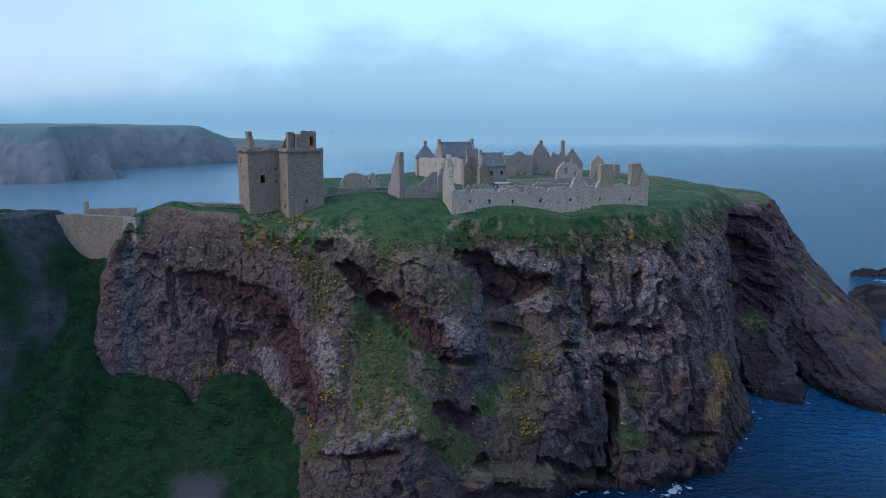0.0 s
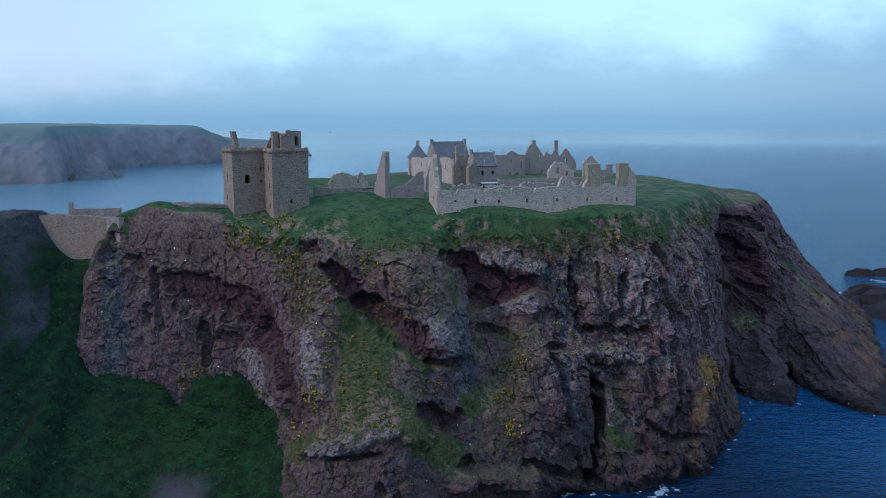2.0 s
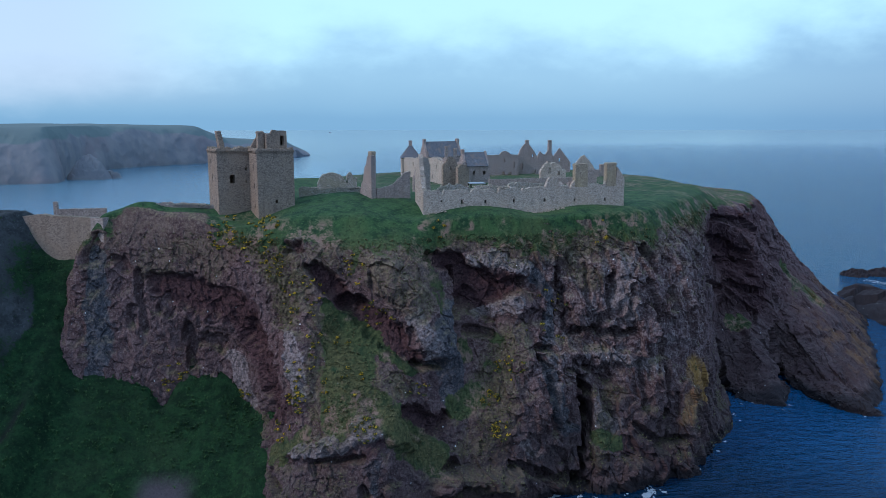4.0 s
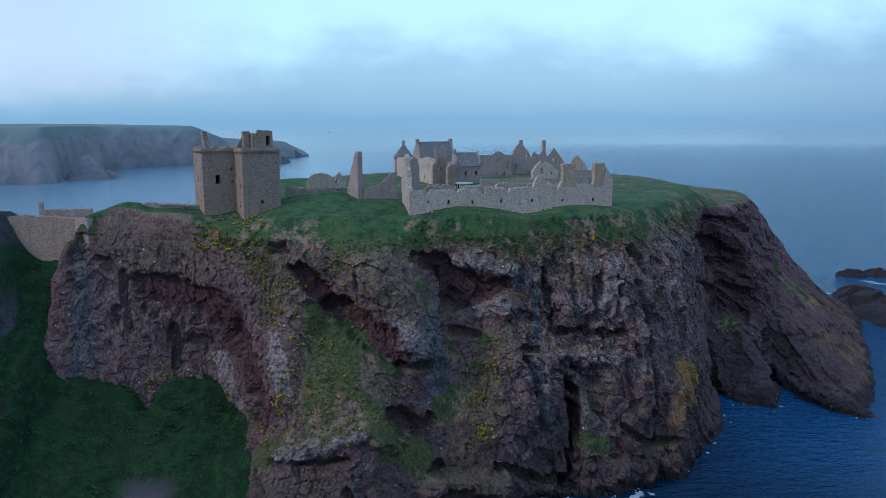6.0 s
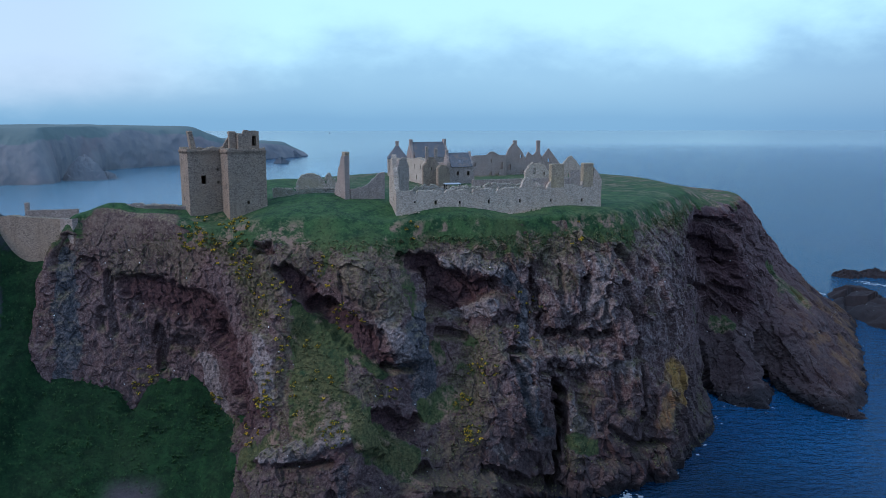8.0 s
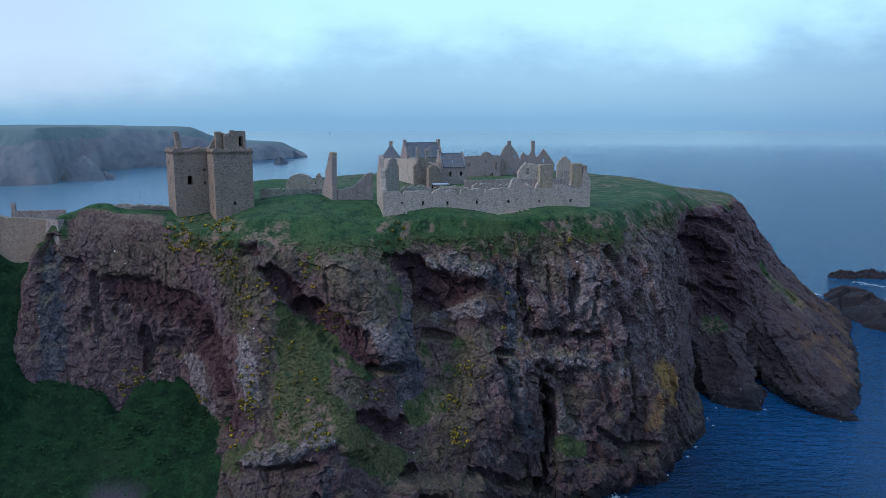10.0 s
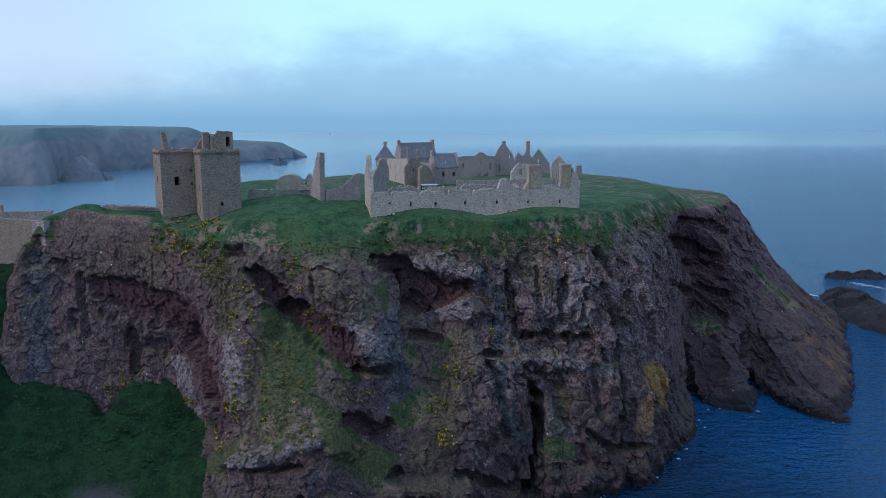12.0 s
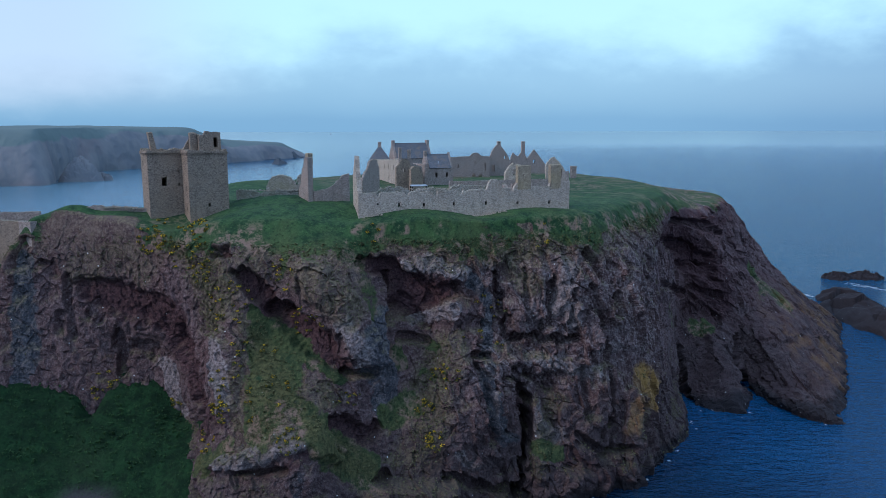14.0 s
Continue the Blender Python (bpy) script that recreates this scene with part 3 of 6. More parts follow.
def rock():
    grid = loft()
    normal = slopes(grid, True)
    flat = ease(normal[..., 2], 0.55, 0.9) * ease(grid[..., 2], 43, 49)
    p = grid.copy()
    x, y, z = p[..., 0], p[..., 1], p[..., 2]
    warp = np.stack([lattice(p, 6.0, 40 + a) for a in range(3)], -1)
    fine = np.stack([lattice(p, 1.6, 140 + a) for a in range(3)], -1)
    shred = np.stack([lattice(p, 0.6, 150 + a) for a in range(3)], -1)
    spot = (p + 0.7 * warp + 0.7 * fine + 0.3 * shred)[..., [0, 2]]
    tight = (p + 0.3 * warp + 0.25 * fine)[..., [0, 2]]
    near, far = ease(y, 180, 174), ease(y, 176, 184)
    zeros = lambda: np.zeros(x.shape)
    form, turf, olive, pale, scar, lichen, slate = (zeros() for _ in range(7))

    def dig(depth, *path, on=near):
        narrow = max(q[2] for q in path) < 0.85
        np.subtract(form, depth * on * (1.3 * stroke(tight, [(a, b, w + 0.12) for a, b, w in path], 0.45) if narrow else stroke(spot, path, 0.35)), out=form)

    def swell(height, *path, on=near):
        np.add(form, height * on * stroke(spot, path, 0.7), out=form)

    def paint(where, amount, *path, on=near):
        np.maximum(where, amount * on * stroke(spot, path, 0.5), out=where)

    # hollows, caves and cracks of the landward and seaward face: depth, then the line of each
    dig(1.6, (-48.5, 41, 1.8), (-42, 38.5, 3.1), (-33.5, 36, 3.8), (-26.5, 31, 3))
    dig(1.8, (-28, 31, 2.8), (-25, 27.5, 3.2), (-23, 22.5, 2.5), (-24.5, 16.5, 1.1))
    dig(1.6, (-45.5, 34.5, 1.3), (-46.5, 37, 1.1))
    dig(2.0, (-42, 32, 0.8), (-41.5, 28, 1.1), (-41.5, 24, 0.8))
    dig(1.4, (-39.5, 29, 1.1), (-36, 28, 1.4))
    dig(1.2, (-52, 43, 0.6), (-51.5, 37.5, 0.6), (-50.5, 31.5, 0.6))
    dig(0.9, (-53, 35.5, 0.8), (-53, 32.5, 0.8))
    dig(1.6, (-60, 49.5, 1.6), (-61.5, 45.5, 1.6))
    dig(1.0, (-56.5, 45.5, 1.1), (-54.5, 44, 0.9))
    dig(2.6, (-19.5, 49.5, 1), (-18, 49.5, 1.2))
    dig(3.0, (-16, 46, 0.8), (-12.5, 43.5, 1.5), (-8, 39.5, 1.6))
    dig(2.2, (-8, 39.5, 1.9), (-2.5, 35, 2.6), (2.5, 31, 1.6), (6, 28, 0.8))
    dig(1.4, (3.5, 34.5, 0.9), (4.5, 33, 0.9))
    dig(2.0, (5, 28.5, 0.6), (9, 27, 0.5))
    dig(2.4, (6, 47, 0.9), (12, 45, 2), (15, 40.5, 3.3), (19.5, 40, 2.4), (24.5, 42, 1.3))
    dig(1.8, (14, 37.5, 2.2), (18.5, 35, 0.9))
    dig(1.5, (14, 32.5, 0.8), (18.5, 31.5, 0.6))
    dig(1.2, (11.5, 44, 0.3), (12, 35.5, 0.3), (12, 30, 0.3))
    dig(1.6, (31.5, 44.5, 0.6), (32.5, 37.5, 0.8), (34.5, 31.5, 1.3))
    dig(2.6, (36, 31.5, 0.8), (42.5, 30, 1), (48, 31, 0.7))
    dig(2.4, (28, 29, 0.5), (31, 28.5, 0.4))
    dig(2.0, (38, 23.5, 0.7), (41.5, 22, 1.4), (43, 20.5, 1.1))
    dig(5.0, (35, 24.5, 0.7), (37.5, 18.5, 1), (37, 13.5, 0.9), (36.5, 8, 0.6), (36, 2, 0.6))
    dig(2.0, (38.5, 19.5, 0.3), (38.5, 11, 0.3))
    dig(1.4, (28.5, 27, 0.6), (31, 20, 0.6), (31, 13.5, 0.5))
    dig(1.6, (42.5, 42, 0.6), (42.5, 36.5, 0.8), (42, 32.5, 1))
    dig(1.3, (50.5, 40.5, 0.5), (52.5, 36, 0.6), (54.5, 31.5, 0.5))
    dig(1.4, (55, 29.5, 0.3), (55.5, 22.5, 0.3), (56, 12, 0.3))
    dig(1.0, (38, 44.5, 0.3), (38, 36.5, 0.4))
    dig(1.0, (47, 40.5, 0.3), (46.5, 34, 0.4))
    dig(1.0, (49.5, 24.5, 0.4), (50, 15.5, 0.7))
    dig(1.6, (48, 12.5, 0.5), (53.5, 7.5, 0.7), (60.5, 7.5, 0.6))
    dig(2.2, (56.5, 37.5, 1), (57, 34.5, 0.9))
    dig(2.0, (50, 47, 0.6), (52, 44, 0.8), (53, 41.5, 0.6))
    dig(1.6, (61.5, 15.5, 0.9), (63.5, 14, 0.7))
    dig(2.4, (3.5, 20.5, 1.2), (7, 17.5, 2.2), (9, 18.5, 1))
    dig(3.0, (10.5, 9.5, 1), (11.5, 10, 0.9))
    dig(2.2, (22.5, 8.5, 0.8), (30.5, 4, 0.9), (37.5, 1.5, 0.8))
    dig(1.6, (-4.5, 15.5, 0.4), (-8.5, 14.5, 0.4), (-13.5, 14, 0.4))
    dig(2.4, (-21.5, 10.5, 0.9), (-20, 9.5, 0.9))
    dig(1.4, (-4.5, 10, 0.7), (-4, 9, 0.7))
    dig(3.0, (75, 44.5, 1.2), (85.5, 39, 2), (96, 33.5, 2), on=far)
    dig(2.5, (81.5, 46, 0.8), (95.5, 43.5, 1.2), (102.5, 39.5, 0.9), on=far)
    dig(2.6, (87, 33.5, 1.1), (97, 31, 1.5), (98.5, 28, 1.1), on=far)
    dig(1.8, (75, 33.5, 0.9), (89, 24.5, 1.1), on=far)
    dig(1.8, (91, 26.5, 1), (100.5, 23.5, 1.1), on=far)
    dig(6.0, (104.5, 11.5, 0.8), (103.5, 8, 1.4), (103.5, 4, 1.6), (105.5, 1, 1.3), on=far)
    dig(7.0, (86.5, 10, 1.4), (85.5, 5, 1.8), (85, 0, 1.8), on=far)
    dig(1.0, (87.5, 7.5, 1.2), (80.5, 8.5, 1.2), (83, 2.5, 1.2), on=far)
    dig(1.5, (109.5, 41, 0.7), (111.5, 34.5, 0.7), on=far)
    dig(1.6, (116.5, 4.5, 0.8), (116, 3.5, 0.9), (119, 1.5, 0.7), on=far)
    dig(1.2, (117, 9, 0.7), (119, 4, 0.6), on=far)
    # noses, pillars and ledges that stand proud
    swell(1.6, (-18, 14.5, 0.8), (-11.5, 16, 1.3), (-5.5, 19, 1.7), (-0.5, 20, 1.3), (3.5, 15.5, 1))
    swell(0.8, (-20.5, 50, 0.6), (-18.5, 51.5, 0.7), (-16.5, 50.5, 0.7))
    swell(1.8, (-2.5, 45.5, 2.3), (2.5, 39.5, 2.7), (7, 33, 2.3), (9.5, 29.5, 1.4))
    swell(0.9, (-14.5, 42, 1.4), (-13.5, 41, 1))
    swell(1.2, (14, 46, 0.9), (20.5, 45.5, 1.5), (25.5, 44, 1.1))
    swell(1.2, (23, 38, 2.2), (25, 37, 1.7))
    swell(1.2, (-18, 33.5, 1.6), (-16.5, 28, 2.2), (-16.5, 24, 2))
    swell(0.8, (-33, 24.5, 2), (-30.5, 19.5, 2.2))
    swell(1.2, (39.5, 43.5, 1.8), (39.5, 36.5, 2))
    swell(1.2, (45.5, 44, 2), (46.5, 35, 1.6))
    swell(1.0, (52, 27.5, 1.8), (48, 28.5, 1.6))
    swell(1.3, (34.5, 27.5, 1.1), (41.5, 25.5, 1.3), (49.5, 25.5, 1.1))
    swell(0.9, (52.5, 22, 1.7), (53.5, 13.5, 1.6))
    swell(0.9, (46, 21.5, 1.3), (44.5, 14, 1.7))
    swell(1.6, (40, 18.5, 1.1), (40.5, 12, 1.5), (40.5, 5, 1.5))
    swell(5.0, (8.5, 7.5, 1.3), (15, 7, 1.4), (21, 6, 1.6))
    swell(1.6, (49, 4, 2.2), (59.5, 3.5, 1.6))
    swell(3.0, (97.5, 12.5, 2.2), (96.5, 6.5, 2.8), (96.5, 1, 2.4), on=far)
    swell(2.0, (109, 1.5, 1.8), (113.5, 1.5, 1.7), (118, -1, 1.1), on=far)
    # grassed ramp, ledges and tongues
    paint(turf, 1.0, (-13, 40, 0.8), (-10, 34.5, 3.5), (-7.5, 30, 5.2), (-8.5, 25, 4.1), (-9, 21.5, 3.6))
    paint(turf, 1.0, (-7.5, 36, 1), (-1.5, 31, 1.6), (4, 27.5, 1.2))
    paint(turf, 1.0, (-4, 24.5, 1.6), (-0.5, 21, 2.1), (5, 15, 2.8), (8.5, 11, 2.2))
    paint(turf, 1.0, (12, 20, 2.4), (16, 20.5, 2.6))
    paint(turf, 0.9, (12.5, 31, 1.1), (14, 27, 1.1))
    paint(turf, 0.8, (19, 31, 1.3), (20.5, 30.5, 0.9))
    paint(turf, 0.7, (18, 26, 1.3), (20, 25.5, 0.8))
    paint(turf, 1.0, (41, 10.5, 2.1), (43.5, 9.5, 1.9))
    paint(turf, 0.9, (-15, 19, 0.9), (-18.5, 14.5, 1.6), (-21.5, 13, 1.3))
    paint(turf, 0.9, (26.5, 53, 2), (29.5, 49, 1.5), (30, 47, 0.7))
    paint(turf, 0.7, (-6, 52.5, 1.1), (-7, 48.5, 0.9), (-7.5, 45.5, 0.6))
    paint(turf, 0.7, (5.5, 48, 1.9), (7.5, 42.5, 1.5), (9, 38, 0.9))
    paint(turf, 1.0, (92.5, 15, 2.1), (97, 15, 1.9), on=far)
    paint(turf, 0.75, (116.5, 28, 2.1), (118.5, 22.5, 3.4), (126, 17, 2.4), on=far)
    paint(turf, 0.6, (80, 25.5, 1.8), (85.5, 17.5, 1.9), on=far)
    # dry olive growth
    paint(olive, 1.0, (-31.5, 52.5, 2.6), (-24.5, 50, 4.3), (-19.5, 43, 4.7), (-19.5, 36, 2.3))
    paint(olive, 0.8, (-10, 51.5, 3.2), (-1.5, 46.5, 4.1), (4.5, 40, 3.1))
    paint(olive, 1.0, (6.5, 51.5, 3.2), (20.5, 50.5, 2.8), (35.5, 49, 3.4), (43.5, 48.5, 2.3))
    paint(olive, 1.0, (21.5, 29, 4.3), (19.5, 21.5, 4.2), (18.5, 13, 4.1))
    paint(olive, 0.8, (-13, 37, 2.1), (-13.5, 30, 1.6), (-13, 24.5, 2.4))
    paint(olive, 0.8, (44.5, 18.5, 1.5), (42, 14, 1.5), (40, 7, 2.4))
    paint(olive, 0.8, (35.5, 44.5, 2), (38.5, 41, 2.2))
    paint(olive, 0.7, (61.5, 12, 1.9), (62.5, 9.5, 1.4))
    paint(olive, 0.9, (-13, 21.5, 1.9), (-10.5, 18.5, 2.3), (-3, 25.5, 2.9), (2.5, 24.5, 2))
    paint(olive, 0.8, (15, 6, 2), (21, 6, 1.4))
    paint(olive, 0.7, (-9.5, 10.5, 1.9), (-8.5, 13, 1.3))
    paint(olive, 0.6, (-49, 44, 3.4), (-40.5, 47.5, 4.5), (-36.5, 44.5, 3.3))
    # pale scoured stone
    paint(pale, 1.0, (-33, 25.5, 1.8), (-30.5, 20.5, 2.2), (-28.5, 16.5, 1.3))
    paint(pale, 0.9, (-18, 33.5, 1.2), (-17, 29, 1.8), (-16.5, 24, 1.4))
    paint(pale, 1.0, (-17, 15.5, 1), (-11.5, 16, 1.7), (-5.5, 19, 1.7), (-0.5, 20, 1.3), (3.5, 15.5, 1))
    paint(pale, 0.8, (15, 46, 1.1), (20.5, 46, 1.7), (26, 45, 1.5))
    paint(pale, 0.8, (23, 37.5, 1.7), (16.5, 35, 0.9))
    paint(pale, 0.7, (3.5, 37.5, 1.4), (7, 33, 1.4), (7.5, 29.5, 1))
    paint(pale, 0.8, (38, 27, 1.1), (45, 25.5, 1.1), (52, 23, 1.6))
    paint(pale, 0.7, (45.5, 44, 2.2), (44.5, 38.5, 2.2), (47.5, 34, 1.3))
    paint(pale, 0.7, (40.5, 18.5, 0.9), (40.5, 14, 1.5), (44.5, 13, 1.5))
    paint(pale, 0.7, (25.5, 11, 1), (27.5, 9, 0.8))
    paint(pale, 0.6, (-19.5, 51.5, 0.8), (-16, 51, 0.8))
    # dark red rock, its colour deepened as well for the shade in hollows
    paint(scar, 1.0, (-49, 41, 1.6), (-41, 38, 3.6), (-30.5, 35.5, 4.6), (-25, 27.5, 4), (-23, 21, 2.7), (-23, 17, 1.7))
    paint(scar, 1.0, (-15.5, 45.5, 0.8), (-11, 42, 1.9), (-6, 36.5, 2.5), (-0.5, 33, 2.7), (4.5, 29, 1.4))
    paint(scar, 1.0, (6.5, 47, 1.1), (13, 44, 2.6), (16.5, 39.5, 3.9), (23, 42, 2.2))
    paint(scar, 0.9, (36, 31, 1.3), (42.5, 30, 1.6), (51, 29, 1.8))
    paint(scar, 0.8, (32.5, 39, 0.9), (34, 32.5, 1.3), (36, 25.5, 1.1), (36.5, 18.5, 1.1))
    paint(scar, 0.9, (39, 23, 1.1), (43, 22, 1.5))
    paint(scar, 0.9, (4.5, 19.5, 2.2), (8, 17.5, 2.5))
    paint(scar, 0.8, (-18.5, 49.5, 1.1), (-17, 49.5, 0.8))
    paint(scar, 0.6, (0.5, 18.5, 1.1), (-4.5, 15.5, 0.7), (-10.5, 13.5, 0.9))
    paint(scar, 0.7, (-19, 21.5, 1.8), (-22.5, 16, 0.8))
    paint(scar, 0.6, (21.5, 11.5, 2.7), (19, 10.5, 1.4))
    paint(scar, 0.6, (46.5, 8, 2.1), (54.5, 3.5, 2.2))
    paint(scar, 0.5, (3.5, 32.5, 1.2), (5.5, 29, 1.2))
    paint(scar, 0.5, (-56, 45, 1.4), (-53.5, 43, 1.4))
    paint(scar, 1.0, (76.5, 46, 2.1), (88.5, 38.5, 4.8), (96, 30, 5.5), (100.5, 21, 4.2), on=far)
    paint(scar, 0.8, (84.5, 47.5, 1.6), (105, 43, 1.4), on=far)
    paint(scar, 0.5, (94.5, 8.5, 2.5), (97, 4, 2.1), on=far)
    # ochre lichen
    paint(lichen, 1.0, (63.5, 21, 1.7), (66.5, 15.5, 2.7), (67.5, 12, 1.2))
    paint(lichen, 0.5, (61.5, 20.5, 0.9), (59.5, 11, 1.1))
    # damp blue-grey faces
    paint(slate, 1.0, (10.5, 37.5, 1.7), (9.5, 33, 2.1), (11, 25.5, 2.7), (11, 21.5, 2.1))
    paint(slate, 0.9, (-60, 47, 1.6), (-59.5, 38.5, 2.2), (-58.5, 30, 2.4), (-59.5, 23.5, 1.7))
    paint(slate, 0.8, (26.5, 45, 1.1), (29.5, 39, 1.1), (30.5, 31, 1.1), (30.5, 22.5, 1.3), (33, 13, 1.5))
    paint(slate, 0.7, (-18.5, 30, 1), (-17.5, 26, 1.2))
    paint(slate, 0.6, (-2.5, 14, 1.3), (-2, 10, 1.3))
    # relief: broad swells, upright grooves in the west, jointed columns in the east, a pebbly skin
    deep = ease(z + 2 * lattice(p, 6, 39), 52.0, 45.0)
    rough = (1 - 0.93 * flat) * (0.3 + 0.7 * deep)
    grassy = np.clip(turf, 0, 1)
    east = ease(x + 3 * warp[..., 0], 21, 30) * ease(x, 76, 68)
    west = ease(x + 3 * warp[..., 0], -14, -24)
    d = 0.6 * layered(p, (8, 8, 12), 3, 3)
    d = d + west * 0.55 * np.minimum(ridges(p + 0.6 * warp, (3.4, 3.4, 15), 3, 11), 0.35)
    d = d + (1 - west) * (0.40 + 0.15 * east) * np.minimum(ridges(p + 0.8 * warp, (4.2, 4.2, 8.0), 3, 13), 0.4)
    value, joint = blocks(p + 0.5 * warp + 0.2 * fine, (3.0, 3.0, 6.5), 21)
    some = ease(lattice(p, 9.0, 77), -0.2, 0.4)
    d = d + east * (0.8 * value - 0.6 * some * ease(joint, 0.06, 0.0))
    lean = np.stack([x + 0.35 * z, y, z - 0.2 * x], -1) + 0.5 * warp + 0.15 * fine
    d = d + (0.34 + 0.14 * east - 0.14 * west) * facets(lean, (3.2, 3.2, 4.4), 31, 1.6)
    d = d + (0.22 + 0.06 * east) * facets(lean + 0.2 * fine, (1.5, 1.5, 1.9), 41, 1.5)
    d = d + 0.08 * facets(p + 0.2 * fine, (0.7, 0.7, 0.8), 43, 1.3)
    d = d + 0.16 * layered(p + 0.3 * fine, (2.2, 2.2, 2.2), 3, 51, 0.66) + 0.05 * lattice(p, 0.45, 55)
    d = d * rough * (1 - 0.75 * grassy)
    d = d + flat * (0.3 + 0.6 * ease(y - 0.12 * x, 152, 147)) * layered(p, 5.0, 4, 61, 0.55) + flat * (0.13 * layered(p, 1.7, 2, 67) + 0.16 * ease(y, 176, 168) * layered(p, 1.1, 2, 69))
    # tilted beds on the seaward point
    beds = np.stack([x * 0.25, y * 0.12, z + 0.9 * x - 0.3 * y], -1)
    d = d + ease(x, 88, 98) * (1 - flat) * (0.9 * ridges(beds + 0.8 * warp, (3.0, 3.0, 5.0), 3, 131) + 0.5 + 0.8 * layered(p, 6, 3, 135) + 0.55 * facets(beds + 0.6 * warp, (1.2, 1.2, 2.6), 137, 1.4))
    out = normal.copy()
    out[..., 2] *= 0.5
    grid = grid + out * (d + form * (1 - 0.8 * flat))[..., None]
    # the turf rounds the brow off
    for _ in range(10):
        grid[268:312] = (grid[267:311] + 2 * grid[268:312] + grid[269:313]) / 4
    # what grows and shows where
    normal = slopes(grid, True)
    wide = layered(p, 6.0, 4, 71, 0.6)
    blur = normal[..., 2].copy()
    for _ in range(6):
        blur[1:-1] = (blur[:-2] + blur[1:-1] * 2 + blur[2:]) / 4
        blur = (np.roll(blur, 1, 1) + 2 * blur + np.roll(blur, -1, 1)) / 4
    high = ease(z + 4.5 * wide, 46.0 - 1.5 * ease(x, -8, 4), 51.0)
    seaward = ease(x, 96, 108)
    grass = np.maximum(ease(blur, 0.58, 0.84) * (0.3 + 0.7 * high), high * ease(blur, 0.08, 0.36)) * (1 - 0.75 * seaward * (1 - ease(z, 42, 46)))
    grass = grass * (1 - 0.8 * ease(x, -60, -55) * ease(x, -35, -40) * ease(y, 158.5, 155.5))
    soil = ease(z, 55.0, 52.0) * ease(layered(p, 4.5, 3, 171), -0.05, 0.2)
    moss = np.maximum(ease(blur + 0.3 * wide, 0.25, 0.62) * 0.7 * ease(x, 88, 78), 0.8 * olive)
    moss = np.maximum(moss, 0.65 * ease(z + 5 * wide, 42, 50) * ease(x, 80, 70) * (1 - 0.5 * west))
    moss, grass = moss * (1 - 0.85 * scar), grass * (1 - 0.9 * scar)
    grass = np.maximum(grass, turf * (0.9 + 0.35 * wide))
    pale = np.maximum(pale, 0.44 * east * ease(z + 5 * wide, 12, 24))
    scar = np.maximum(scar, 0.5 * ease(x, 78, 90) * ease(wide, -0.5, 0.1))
    lichen = np.maximum(lichen, 0.4 * far * ease(x + 0.4 * z, 118, 126) * ease(z, 24, 12) * ease(wide, -0.1, 0.4))
    wet_shade = ease(z + 1.2 * wide, 4.0, 1.0) * ease(x, 5, 15)
    # above the wet waterline, shade on the lower cliff is painted in
    wet_shade = np.maximum(wet_shade, ease(z + 8 * wide, 28, 6) * (0.42 + 0.14 * ease(x, 0, 24)))
    wet_shade = np.maximum(wet_shade, 0.45 * ease(x, 76, 92) * ease(z + 6 * wide, 24, 6))
    wet_shade = wet_shade * (1 - 0.9 * lichen) * (1 - 0.85 * grassy)
    dry = np.maximum(turf * (1.0 - 0.9 * ease(x + 0.9 * z, 19, 26)), 0.62 * ease(z + 3 * wide, 53, 47))
    ob = sheet("rock", grid, CLIFF, True, {"grass": grass, "soil": soil, "moss": moss, "scar": scar, "pale": pale, "lichen": lichen, "wet_shade": wet_shade, "dry": dry, "slate": slate}, smooth=False)
    SURFACE.update(place=grid, normal=normal, grass=grass, moss=moss, slope=blur)
    return tagged(ob, "steep reddish-grey conglomerate cliff with a grassy top", "cliff", kind="structure")


ROCK = rock()


# ---- the gully and the mainland slope ----
def gully_height(x, y):
    floor = 7 + 0.80 * (y - 133)
    floor = np.maximum(floor, 0.25 * floor) + 0.35 * np.clip(-46.7 - x, 0, 16) + 6.0 * ease(-x, 62, 68)
    # banks against the curtain wall and the flank of the rock, runnels at its toe
    floor = floor + 5.5 * ease(y, 148, 158) * ease(-x, 54, 61) + 5.5 * np.exp(-((x + 63.5) / 2.6) ** 2) * ease(y, 151, 157)
    floor = floor - 2.8 * np.exp(-((x + 29) / 4.5) ** 2) * ease(y, 140, 149) - 3.4 * np.exp(-((x + 47) / 2.0) ** 2) * ease(y, 144, 149)
    floor = floor + 2.5 * ease(x, -30, -24) * ease(y, 142, 134)
    crag = 41 + 1.1 * (y - 150) + 1.6 * (-76.5 - x)
    k = 1.6
    z = np.logaddexp(floor / k, crag / k) * k
    z = np.minimum(z, 53.6)
    z = z * (1 - ease(y, 161, 178)) - 3 * ease(y, 161, 178)
    return z - 6 * ease(y, 122, 100), ease(crag - floor, -1.5, 2.0)


